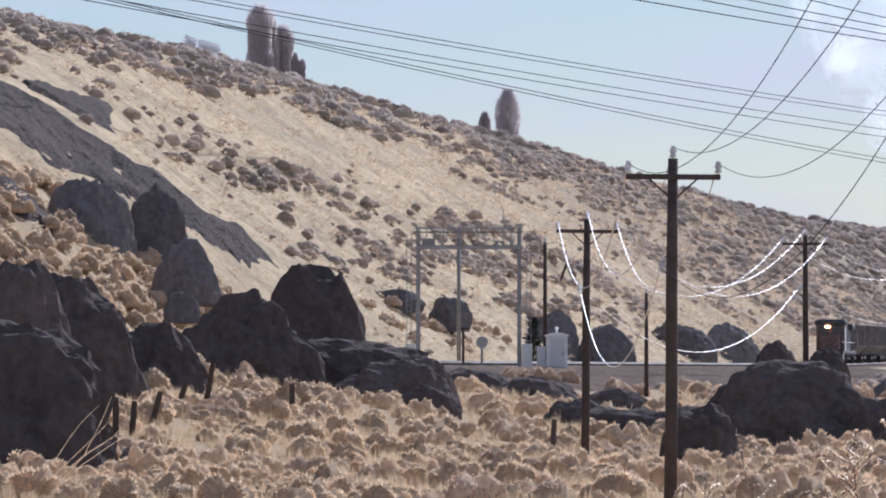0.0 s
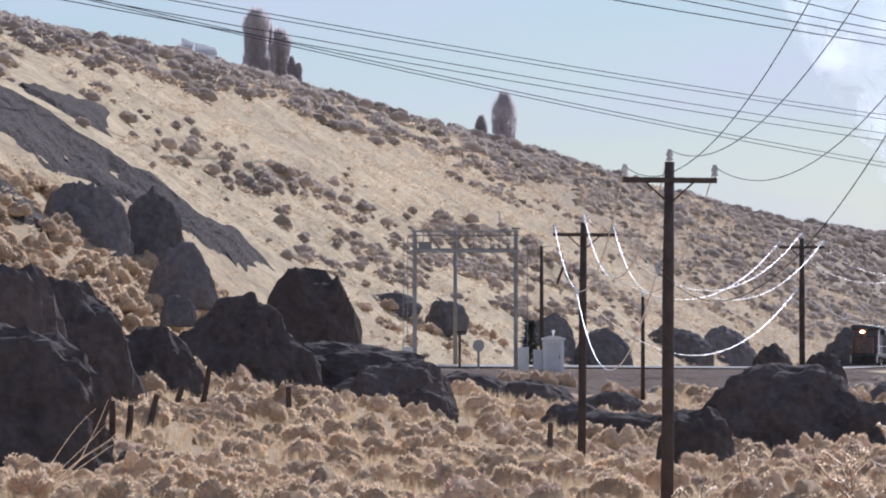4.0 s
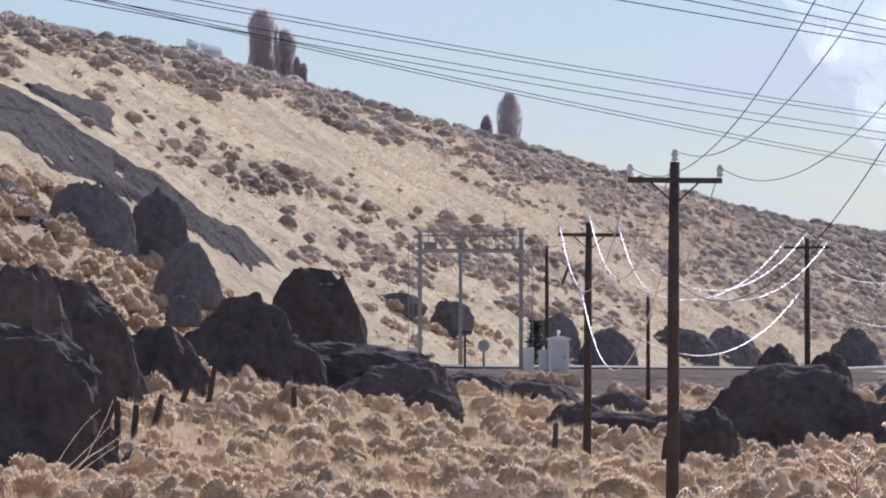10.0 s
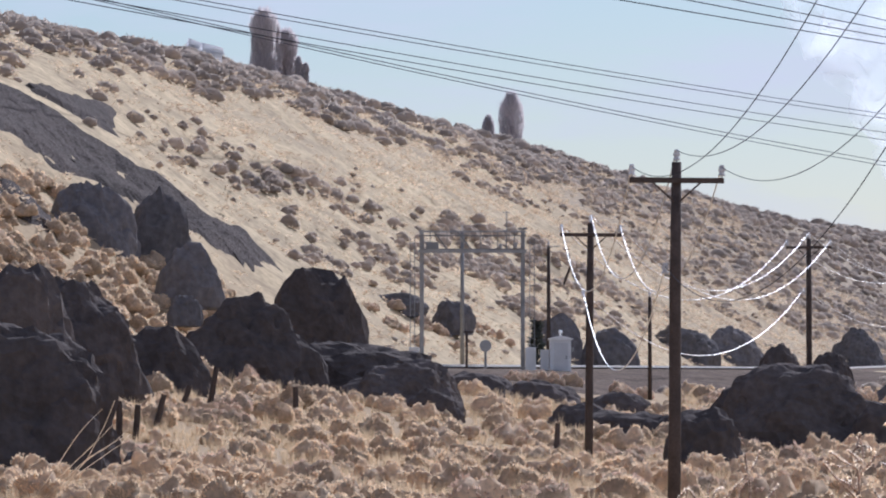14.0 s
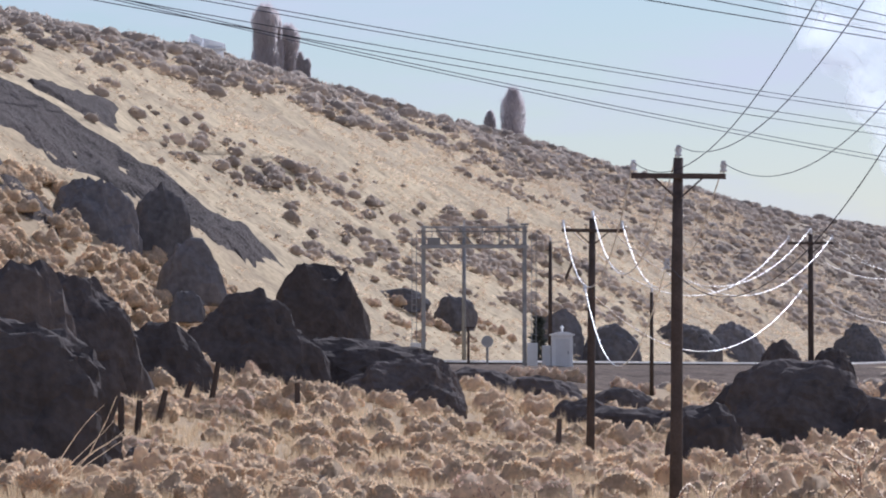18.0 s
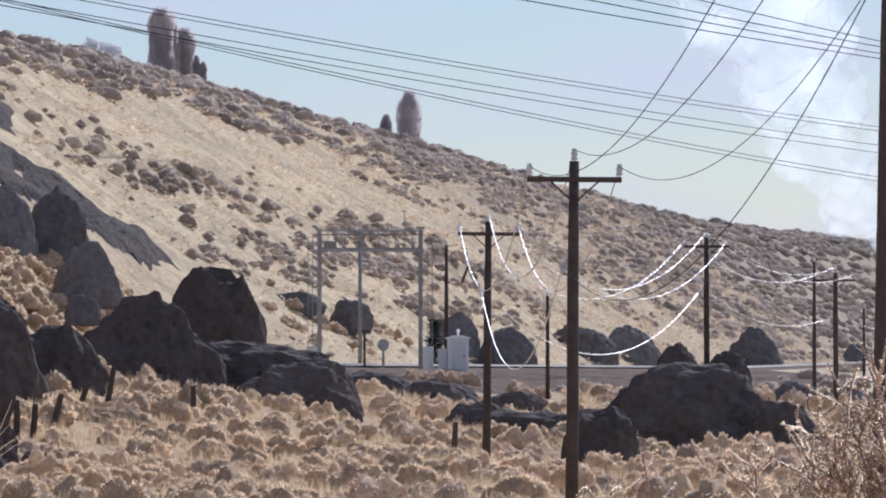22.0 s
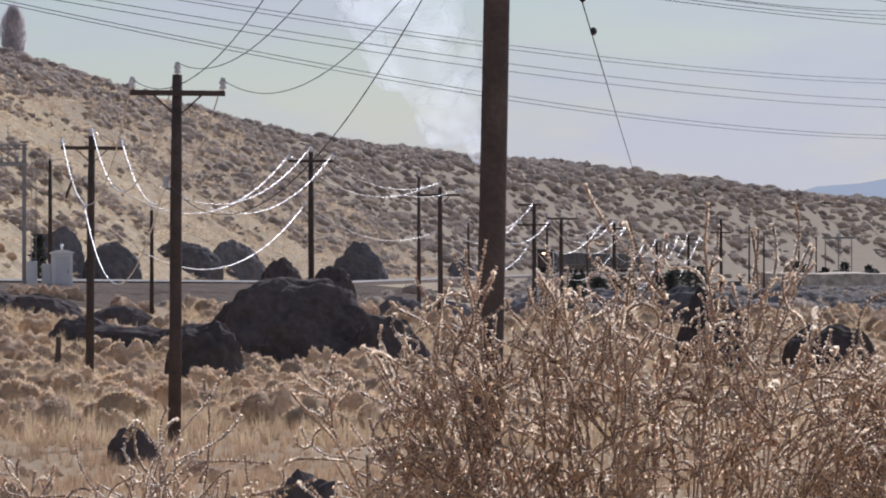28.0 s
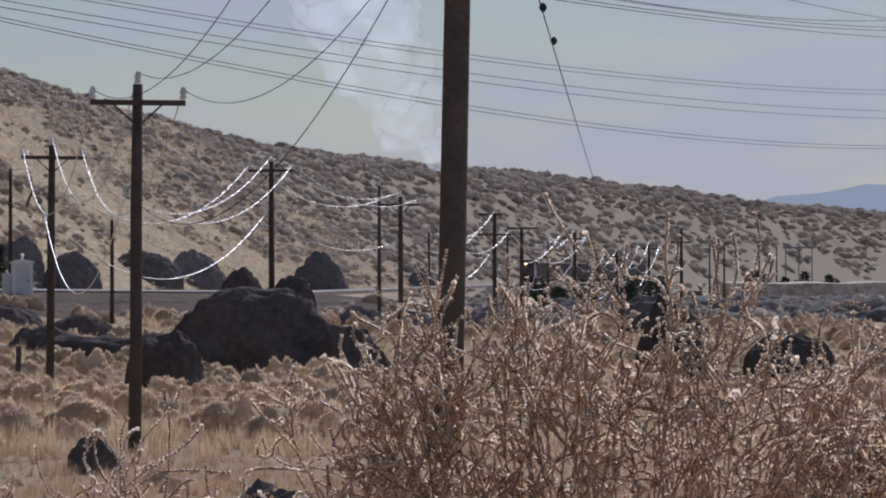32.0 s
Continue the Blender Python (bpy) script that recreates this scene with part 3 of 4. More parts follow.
# scree chute on the slope
def scree(name, edge_a, edge_b, lift, label, n=40, m=14):
    """A sheet of loose stone, or of shade painted as stone, laid on the slope between two lines given in plan."""
    vs = []
    for i in range(n + 1):
        for j in range(m + 1):
            s, t = i / n, j / m
            ax, ay = edge_a[0][0] * (1 - s) + edge_a[1][0] * s, edge_a[0][1] * (1 - s) + edge_a[1][1] * s
            bx, by = edge_b[0][0] * (1 - s) + edge_b[1][0] * s, edge_b[0][1] * (1 - s) + edge_b[1][1] * s
            x, y = ax * (1 - t) + bx * t, ay * (1 - t) + by * t
            x, y = x + 0.5 * noise.noise(Vector((x * 0.4, y * 0.4, 2))), y + 2.2 * noise.noise(Vector((x * 0.35, y * 0.3, 7)))
            rim = smooth(min(s, t, 1 - s, 1 - t) / 0.13)
            vs.append((x, y, ground_z(x, y) - 0.2 + (lift + 0.2) * rim + 0.16 * noise.noise(Vector((x * 2, y * 2, 0)))))
    fs = [(i * (m + 1) + j, (i + 1) * (m + 1) + j, (i + 1) * (m + 1) + j + 1, i * (m + 1) + j + 1) for i in range(n) for j in range(m)]
    return tagged(link_mesh(name, vs, fs, M_SCREE_SHADE), label, "scree", kind="structure")


# Dark sheet painting the shadowed face of the cut bank.
scree("scree_bank", ((-32.2, 504), (-26.0, 526)), ((-31.2, 500), (-24.8, 506)), 0.4, "cut bank on the slope, its shaded face painted dark", 20, 8)
# Another dark sheet, put where the slope by the boulders lies in shade.
scree("scree_foot", ((-33, 452), (-26.2, 447)), ((-30, 437), (-25.0, 434)), 0.3, "dark sheet for the shaded slope beside the boulders", 20, 8)
scree("scree_slope", ((-40, 498), (-10.5, 497)), ((-37, 463), (-13, 480)), 0.26, "dark grey basalt scree chute down the slope", 70, 30)

# ---------------------------------------------------------------- railway
def along(name, offset, dz, w, h, mat, y0, y1, step, parent=None):
    """A bar that follows the line at a side offset."""
    vs, fs = [], []
    ys = list(np.arange(y0, y1 + step, step))
    for y in ys:
        x, z = track_x(y) + offset, rail_z(y) + dz
        vs += [(x - w / 2, y, z), (x + w / 2, y, z), (x + w / 2, y, z + h), (x - w / 2, y, z + h)]
    for i in range(len(ys) - 1):
        a, b = 4 * i, 4 * i + 4
        for k in range(4):
            fs.append((a + k, a + (k + 1) % 4, b + (k + 1) % 4, b + k))
    fs += [(0, 1, 2, 3), (len(vs) - 1, len(vs) - 2, len(vs) - 3, len(vs) - 4)]
    return link_mesh(name, vs, fs, mat, parent)


railway = tagged(new("railway_track"), "single railway track on grey ballast", "railway track", kind="structure")
ballast_v, ballast_f = [], []
bys = list(np.arange(330, 1700, 6.0))
for y in bys:
    x, z = track_x(y), rail_z(y)
    for o, d in ((-4.6, -0.75), (-2.0, -0.06), (2.0, -0.06), (4.6, -0.75)):
        ballast_v.append((x + o, y, z + d + 0.03 * noise.noise(Vector((o, y, 0)))))
for i in range(len(bys) - 1):
    for k in range(3):
        a = 4 * i + k
        ballast_f.append((a, a + 1, a + 5, a + 4))
link_mesh("ballast", ballast_v, ballast_f, M_BALLAST, railway)
for side in (-0.75, 0.75):
    along("rail", side, 0.06, 0.07, 0.17, M_RAIL, 330, 1690, 8.0, railway)
tie_v, tie_f = [], []
for k in range(420):
    y = 400 + 0.6 * k
    x, z = track_x(y), rail_z(y)
    n0 = len(tie_v)
    for sx, sy, sz in ((-1, -1, -1), (1, -1, -1), (1, 1, -1), (-1, 1, -1), (-1, -1, 1), (1, -1, 1), (1, 1, 1), (-1, 1, 1)):
        tie_v.append((x + sx * 1.3, y + sy * 0.11, z + sz * 0.07))
    tie_f += [tuple(n0 + q for q in f) for f in ((0, 1, 2, 3), (4, 5, 6, 7), (0, 1, 5, 4), (1, 2, 6, 5), (2, 3, 7, 6), (3, 0, 4, 7))]
tagged(link_mesh("ties", tie_v, tie_f, M_TIE, railway), kind="stuff")

# gravel apron on the near side of the line
av, af = [], []
ays = list(np.arange(392, 640, 3.0))
for y in ays:
    for k in range(15):
        x = track_x(y) + 3.6 + 1.5 * k + (0.7 * noise.noise(Vector((3, y * 0.2, 8))) if k == 14 else 0)
        edge = k in (0, 14) or y == ays[0]
        av.append((x, y, ground_z(x, y) + (-0.2 if edge else 0.10) + 0.05 * noise.noise(Vector((x * 1.5, y * 1.5, 4)))))
for i in range(len(ays) - 1):
    for k in range(14):
        af.append((15 * i + k, 15 * i + k + 1, 15 * i + k + 16, 15 * i + k + 15))
tagged(link_mesh("gravel_apron", av, af, M_BALLAST), "grey gravel apron beside the track", "gravel", kind="structure")

# ---------------------------------------------------------------- power line
SAG = 2.9


def insulator_bm(x, z):
    bm = bmesh.new()
    add_tube(bm, [(x, 0, z + d) for d in (0, 0.05, 0.06, 0.12, 0.13, 0.2, 0.22, 0.27, 0.28, 0.34)],
             [0.02, 0.02, 0.085, 0.085, 0.05, 0.095, 0.095, 0.06, 0.07, 0.05], 10)
    return bm


def power_pole(x, y, top, label, arm=1.2, yaw=0.0, lean=0.0, r0=0.17, r1=0.125, arms=(0.62,), half=False, neutral=True):
    """A wooden pole with crossarms on braces and pin insulators. Its origin is at the foot. Returns the wire ends in the world."""
    base = ground_z(x, y) - 0.3
    H = top - base
    shift = Matrix.Rotation(radians(yaw), 4, "Z")
    p = thing("power_pole", x, y, base, label, "power pole", "poles of the power line", rz=yaw, ry=lean)
    part("pole", tube([(0, 0, 0), (0.01, 0, H * 0.33), (-0.01, 0, H * 0.66), (0, 0, H - 0.3)], [r0, r0 * 0.92, (r0 + r1) / 2, r1], 12), M_POLE, p, smooth=True)
    ends = {}
    part("insulator", insulator_bm(0, H - 0.32), M_PORCELAIN, p, "white porcelain insulator", smooth=True)
    ends["top"] = (0, -0.02, H)
    for i, drop in enumerate(arms):
        z = H - drop - 0.15
        lo = -arm
        hi = arm
        if half and i == 0:
            lo, hi = -arm, arm * 0.45
        part("crossarm", box((lo + hi) / 2, -0.19, z, hi - lo, 0.1, 0.14, 0.012), M_POLE, p)
        for s in (-1, 1):
            part("brace", tube([(s * 0.62, -0.2, z - 0.04), (s * 0.06, -0.17, z - 0.55)], 0.026, 6), M_POLE, p)
        for nm, sx in (("left", lo + 0.06), ("right", hi - 0.06)):
            bm = insulator_bm(sx, z + 0.06)
            bmesh.ops.translate(bm, verts=bm.verts, vec=(0, -0.19, 0))
            part("insulator", bm, M_PORCELAIN, p, "white porcelain insulator", smooth=True)
            ends[nm] = (sx, -0.19, z + 0.34)
    if neutral:
        bm = insulator_bm(-r0 - 0.1, H - 3.2)
        part("insulator", bm, M_PORCELAIN, p, "white porcelain insulator", smooth=True)
        part("bracket", tube([(0, 0, H - 3.2), (-r0 - 0.1, 0, H - 3.17)], 0.03, 6), M_STEEL, p)
        ends["low"] = (-r0 - 0.1, 0, H - 2.95)
    m = p.matrix_basis
    return {k: m @ Vector(v) for k, v in ends.items()}


def wire(a, b, sag, r, mat, label, n=36, name="power_wire"):
    pts = []
    for i in range(n + 1):
        t = i / n
        p = a.lerp(b, t)
        pts.append((p.x, p.y, p.z - 4 * sag * t * (1 - t)))
    return tagged(part(name, tube(pts, r, 6), mat, smooth=True), label, "wire", "wires of the power line")


PL = "weathered brown wooden power pole with crossarm and insulators"
line = [
    power_pole(6.33, 79, 12.2, "thick weathered wooden power pole close to the weeds", lean=1.4, r0=0.175, r1=0.13, arm=1.5, neutral=False, arms=(1.2, 2.6)),
    power_pole(5.75, 169, 9.66, PL, lean=0.5),
    power_pole(5.50, 259, 10.15, PL, lean=0.6),
    power_pole(19.1, 351, 11.4, PL, yaw=-8, lean=-0.1),
    power_pole(29.5, 400, 10.3, PL, yaw=-12),
    power_pole(42.2, 480, 10.2, "wooden power pole with two crossarms", yaw=-12, arms=(0.1, 1.55), half=True),
    power_pole(56.0, 560, 9.7, PL, yaw=-12),
    power_pole(68.1, 640, 8.7, PL, yaw=-12),
    power_pole(80.1, 720, 10.0, PL, yaw=-12),
]
for a, b in zip(line[1:], line[2:]):
    span = (a["top"] - b["top"]).length
    for key in ("top", "left", "right", "low"):
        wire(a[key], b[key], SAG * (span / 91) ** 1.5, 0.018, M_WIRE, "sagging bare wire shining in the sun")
line[0]["low"] = Vector((6.52, 79, 9.1))
line[0]["left"] = Vector((5.1, 78.8, 9.8))
line[0]["top"] = Vector((5.8, 78.8, 9.8))
line[0]["right"] = Vector((8.4, 78.8, 12.6))
# Same circuit, given the dark material to paint this span as unlit.
for key, sag in (("left", 1.4), ("top", 1.2), ("right", 2.4), ("low", 2.25)):
    wire(line[1][key], line[0][key], sag, 0.009, M_CONDUCTOR, "sagging dark wire rising to the near pole", 60)
spur = [power_pole(46.0, 500, 9.5, "wooden power pole with a single crossarm", yaw=10, arms=(0.2,)), power_pole(75.5, 650, 11.0, "wooden power pole with a low crossarm", yaw=-10, arms=(1.5,), arm=1.0)]
for key in ("left", "right"):
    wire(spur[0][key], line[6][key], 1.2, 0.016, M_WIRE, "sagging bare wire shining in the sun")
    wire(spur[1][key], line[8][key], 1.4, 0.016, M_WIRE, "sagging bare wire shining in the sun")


def bare_pole(x, y, top, label, r=0.13, lean=0.0, cap=False):
    base = ground_z(x, y) - 0.2
    p = thing("utility_pole", x, y, base, label, "utility pole", ry=lean)
    part("pole", tube([(0, 0, 0), (0, 0, (top - base) / 2), (0, 0, top - base)], [r, r * 0.9, r * 0.75], 10), M_POLE, p, smooth=True)
    if cap:
        part("bracket", tube([(-0.05, -0.1, top - base - 0.1), (0.9, -0.1, top - base - 0.02)], 0.03, 6), M_STEEL, p)
    part("insulator", insulator_bm(0, top - base - 0.02), M_PORCELAIN, p, smooth=True)


BP = "slim weathered wooden utility pole without crossarm"
for x, y, top in ((29.7, 421, 11.0), (46.8, 600, 9.8), (12.2, 400, 8.6), (62.0, 690, 10.6), (71.0, 740, 10.2), (108.4, 900, 12.4), (110.4, 900, 11.4), (119.0, 930, 12.8), (128.0, 980, 11.5)):
    bare_pole(x, y, top, BP)
bare_pole(7.35, 480, 13.2, "dark wooden utility pole with a short bracket arm", 0.16, cap=True)

# guy wire with two strain insulators
wire(Vector((6.62, 79.2, 10.4)), Vector((68.1, 640, 8.5)), 0.3, 0.013, M_CONDUCTOR, "long dark span wire with two strain insulators", 80, name="span_wire")
for x, y, z in ((13.4, 140.8, 10.1), (15.2, 157.0, 10.02)):
    ob = part("strain_insulator", lathe([(0.02, -0.1), (0.07, -0.05), (0.085, 0.0), (0.07, 0.05), (0.02, 0.1)]), M_IRON, smooth=True)
    ob.location = (x, y, z)
    tagged(ob, "dark strain insulator on the span wire", "insulator", "strain insulators")


# high transmission conductors, each a shallow curve through three places
def conductor(p0, p1, p2, r=0.04, n=48):
    def at(y):
        out = []
        for k in (0, 2):
            v = 0.0
            for i, a in enumerate((p0, p1, p2)):
                w = 1.0
                for j, b in enumerate((p0, p1, p2)):
                    if i != j:
                        w *= (y - b[1]) / (a[1] - b[1])
                v += w * a[k]
            out.append(v)
        return out
    pts = []
    for i in range(n + 1):
        y = p0[1] - 60 + (p2[1] + 260 - p0[1]) * i / n
        x, z = at(y)
        pts.append((x, y, z))
    return tagged(part("transmission_wire", tube(pts, r, 5), M_CONDUCTOR, smooth=True), "dark high-voltage conductor across the sky", "wire", "transmission conductors")


for p0, p1, p2 in (
    ((-32.4, 480, 33.6), (25.2, 700, 34.4), (164.3, 1231, 43.0)), ((-30.9, 480, 33.0), (26.7, 700, 33.7), (165.8, 1231, 42.2)),
    ((-32.4, 480, 32.3), (25.2, 700, 32.5), (164.3, 1231, 39.3)), ((-30.9, 480, 31.6), (26.7, 700, 31.5), (165.8, 1231, 37.8)),
    ((-32.4, 480, 32.7), (25.2, 700, 30.1), (164.3, 1231, 32.6)), ((-30.9, 480, 32.2), (26.7, 700, 29.4), (165.8, 1231, 31.9)),
    ((8.3, 420, 31.1), (41.2, 560, 32.7), (121.1, 900, 41.7)), ((8.3, 420, 29.6), (41.2, 560, 32.1), (121.1, 900, 41.3)),
    ((8.3, 420, 28.9), (41.2, 560, 31.5), (121.1, 900, 40.8)), ((8.3, 420, 28.0), (41.2, 560, 31.0), (121.1, 900, 40.2)),
    ((8.3, 420, 39.3), (41.2, 560, 39.4), (121.1, 900, 44.0)), ((8.3, 420, 34.4), (41.2, 560, 38.1), (121.1, 900, 49.6)),
):
    conductor(p0, p1, p2)

# ---------------------------------------------------------------- signal bridge and trackside things
def signal_bridge():
    y, z0 = 472.0, 4.3
    xl, xr = -1.75, 5.4
    g = thing("signal_bridge", (xl + xr) / 2, y, z0, "grey lattice steel signal bridge across the track", "signal bridge")
    cx = (xl + xr) / 2
    for x in (xl - cx, xr - cx):
        part("leg", box(x, 0, 4.9, 0.3, 0.3, 9.9, 0.03), M_STEEL, g)
        part("footing", box(x - 0.55 if x < 0 else x + 0.55, 0, 0.6, 0.75, 0.7, 1.9, 0.04), M_WHITE, g)
        s = -1 if x < 0 else 1
        for o in (0.5, 0.82):
            part("ladder_rail", box(x + s * o, -0.1, 5.0, 0.05, 0.05, 8.6), M_STEEL, g)
        for k in range(20):
            part("ladder_rung", box(x + s * 0.66, -0.1, 0.9 + 0.42 * k, 0.3, 0.035, 0.035), M_STEEL, g)
    W = xr - xl
    for dy in (-0.5, 0.5):
        for z, h in ((8.35, 0.2), (9.75, 0.1), (9.45, 0.07)):
            part("chord", box(0, dy, z, W + 0.5, 0.1, h), M_STEEL, g)
        for i, (a, b) in enumerate(((-0.38, -0.24), (-0.15, 0.0))):
            part("diagonal", tube([(a * W, dy, 9.75), (b * W, dy, 8.4)], 0.05, 6), M_STEEL, g)
        for k in range(6):
            part("post", box(-W / 2 + (k + 0.5) * W / 6, dy, 9.05, 0.05, 0.05, 1.35), M_STEEL, g)
    part("walkway", box(0, 0, 8.5, W, 1.1, 0.06), M_STEEL, g)
    part("equipment_box", box(-W / 2 + 0.75, -0.3, 8.75, 0.9, 0.5, 0.5, 0.03), M_STEEL, g)
    part("signal_head", box(W / 2 - 0.55, -0.6, 8.75, 0.3, 0.25, 0.45, 0.05), M_STEEL, g)
    part("signal_head", box(W / 2 - 1.6, -0.6, 8.7, 0.22, 0.2, 0.32, 0.05), M_STEEL, g)
    part("antenna", tube([(W * 0.34, 0, 8.5), (W * 0.34, 0, 11.2)], 0.035, 6), M_STEEL, g)
    part("antenna_bar", box(W * 0.34, 0, 11.1, 0.55, 0.05, 0.05), M_STEEL, g)
    part("corner_cap", box(W / 2, 0, 9.95, 0.6, 0.6, 0.14, 0.03), M_STEEL, g)


signal_bridge()


def signal_mast():
    y = 498.0
    x = 0.00237 * y
    base = rail_z(y) - 0.4
    g = thing("signal_mast", x, y, base, "slim steel signal mast with dark heads", "railway signal")
    part("mast", tube([(0, 0, 0), (0, 0, 10.6)], [0.17, 0.13], 10), M_STEEL, g, smooth=True)
    part("signal_head", box(0, -0.2, 10.1, 0.34, 0.3, 0.5, 0.08), M_STEEL, g)
    part("finial", tube([(0, 0, 10.6), (0, 0, 11.1)], [0.05, 0.09], 8), M_PORCELAIN, g)


signal_mast()


def equipment_case():
    """A tall steel case under a low gabled lid, with a lower box against it."""
    g = thing("signal_bungalow", 8.05, 472, 4.0, "white painted steel signal bungalow beside the track", "equipment hut")
    part("body", box(0, 0, 1.2, 1.5, 1.5, 2.4, 0.03), M_WHITE, g)
    part("door", box(0.05, -0.77, 1.2, 1.0, 0.04, 1.9, 0.01), M_WHITE, g)
    part("door_handle", box(0.42, -0.81, 1.15, 0.05, 0.05, 0.22, 0.01), M_IRON, g)
    bm = bmesh.new()
    prof = [(-0.88, 2.38), (-0.88, 2.46), (-0.45, 2.6), (0.0, 2.66), (0.45, 2.6), (0.88, 2.46), (0.88, 2.38)]
    a, b = ([bm.verts.new((x, y, z)) for x, z in prof] for y in (-0.88, 0.88))
    bm.faces.new(a)
    bm.faces.new(b[::-1])
    for i in range(7):
        bm.faces.new((a[i], a[(i + 1) % 7], b[(i + 1) % 7], b[i]))
    part("roof", bm, M_WHITE, g)
    part("vent", lathe([(0.06, 2.6), (0.07, 2.86), (0.15, 2.9), (0.13, 3.02), (0.04, 3.08)]), M_WHITE, g, smooth=True)
    part("lamp", box(0.86, -0.5, 1.7, 0.2, 0.2, 0.25, 0.03), M_STEEL, g)
    part("relay_box", box(-1.1, -0.1, 0.8, 0.62, 1.1, 1.75, 0.04), M_WHITE, g, "lower pale box against the hut")


equipment_case()


def track_sign(x, y, h, disc, label):
    z = ground_z(x, y) - 0.1
    g = thing("track_sign", x, y, z, label, "sign")
    part("post", tube([(0, 0, 0), (0, 0, h)], 0.09, 8), M_POLE if not disc else M_STEEL, g)
    if disc:
        bm = tube([(0, -0.1, h - 0.3), (0, -0.06, h - 0.3)], 0.42, 20)
        part("disc", bm, M_STEEL, g, "grey round sign plate")
    else:
        part("crosspiece", box(0.12, -0.1, h - 0.08, 0.7, 0.08, 0.1), M_POLE, g)


track_sign(1.4, 462, 2.9, False, "short dark post with a crosspiece by the track")
track_sign(2.75, 470, 2.2, True, "grey round sign on a post by the track")


# ---------------------------------------------------------------- trees
def poplar(x, y, h, w, label, seed):
    rng = np.random.default_rng(seed)
    z = ground_z(x, y) - 0.3
    t = thing("poplar_tree", x, y, z, label, "tree")
    part("trunk", tube([(0, 0, 0), (0, 0, h * 0.4), (0.05, 0, h * 0.95)], [0.22, 0.14, 0.02], 8), M_TREE, t)
    vs, fs = [], []
    for i in range(6000):
        s = rng.uniform(0.04, 1.0)
        env = w * 0.5 * (0.88 + 0.12 * math.sin(s * 7 + seed)) * min(1.0, (1.03 - s) * 4.5) ** 0.6 * min(1.0, 0.8 + s)
        a, r = rng.uniform(0, 2 * np.pi), env * math.sqrt(rng.uniform(0, 1))
        p = np.array((r * math.cos(a), r * math.sin(a), s * h * 0.93))
        d = np.array((0.16 * math.cos(a), 0.16 * math.sin(a), 1.0)) + rng.normal(size=3) * 0.1
        L = rng.uniform(0.5, 1.3) * h / 11
        b = rng.uniform(0, np.pi)
        side = np.array((math.cos(b), math.sin(b), 0)) * rng.uniform(0.03, 0.07)
        n = len(vs)
        vs += [p - side, p + side, p + d * L]
        fs.append((n, n + 1, n + 2))
    link_mesh("crown", vs, fs, M_TREE, t)


PT = "bare columnar poplar standing above the ridge"
poplar(-20.9, 760, 9.0, 3.5, PT, 1)
poplar(-20.0, 762, 8.4, 2.4, PT, 6)
poplar(-18.4, 765, 7.4, 2.8, PT, 2)
poplar(-16.9, 762, 4.2, 0.9, "young bare poplar beside taller ones", 3)
poplar(-16.1, 762, 3.6, 0.9, "young bare poplar beside taller ones", 7)
poplar(9.7, 1000, 9.6, 3.9, PT, 4)
poplar(6.3, 1005, 6.0, 2.2, "low bare tree beside a poplar", 5)


def evergreen(x, y, h, w, label, seed):
    rng = np.random.default_rng(seed)
    z = ground_z(x, y) - 0.2
    t = thing("evergreen_tree", x, y, z, label, "tree", "evergreens far along the valley")
    part("trunk", tube([(0, 0, 0), (0, 0, h * 0.8)], [0.15, 0.04], 6), M_POLE, t)
    vs, fs = [], []
    for i in range(420):
        s = rng.uniform(0.05, 1.0)
        env = w * 0.5 * (1.05 - s) ** 0.6
        a, r = rng.uniform(0, 2 * np.pi), env * math.sqrt(rng.uniform(0.1, 1))
        p = np.array((r * math.cos(a), r * math.sin(a), s * h))
        d = np.array((math.cos(a), math.sin(a), 0.5)) * rng.uniform(0.2, 0.5) + rng.normal(size=3) * 0.15
        side = rng.normal(size=3) * 0.12
        n = len(vs)
        vs += [p - side, p + side, p + d]
        fs.append((n, n + 1, n + 2))
    link_mesh("crown", vs, fs, M_JUNIPER, t)


for i, ex in enumerate((126.4, 128.3, 130.3, 131.9, 134.6, 136.5, 138.5, 140.3)):
    evergreen(ex, 1000 + 6 * (i % 3), 3.0 + 0.9 * ((i * 7) % 4) / 2, 2.6, "dark evergreen in a far row", 40 + i)
for i, (ex, d, h) in enumerate(((83.1, 760, 3.4), (71.9, 640, 3.2), (64.9, 600, 2.4), (60.0, 590, 2.2), (53.0, 560, 2.4), (60.5, 620, 2.0))):
    evergreen(ex, d, h, h * 1.1, "dark rounded evergreen bush on the flat", 60 + i)

evergreen(6.75, 500, 4.0, 1.0, "narrow dark juniper beside the signal bungalow", 81)

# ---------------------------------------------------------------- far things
M_MOUNTAIN = surface("far_mountain_glow", (0.22, 0.24, 0.26), (0.17, 0.19, 0.21), 0.004, 0.95)
mv, mf = [], []
for i in range(90):
    x = 150 + i * 16
    top = 30 + 48 * math.exp(-((x - 680) / 170) ** 2) + 30 * math.exp(-((x - 1100) / 300) ** 2) + 5 * fbm(x, 0, 60, 2)
    mv += [(x, 4700, -5), (x, 4700, top), (x + 20, 4850, top - 6)]
for i in range(89):
    a = 3 * i
    mf += [(a, a + 3, a + 4, a + 1), (a + 1, a + 4, a + 5, a + 2)]
# Emission paints the pale distance haze on the unlit mountain face.
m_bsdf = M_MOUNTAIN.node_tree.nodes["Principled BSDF"]
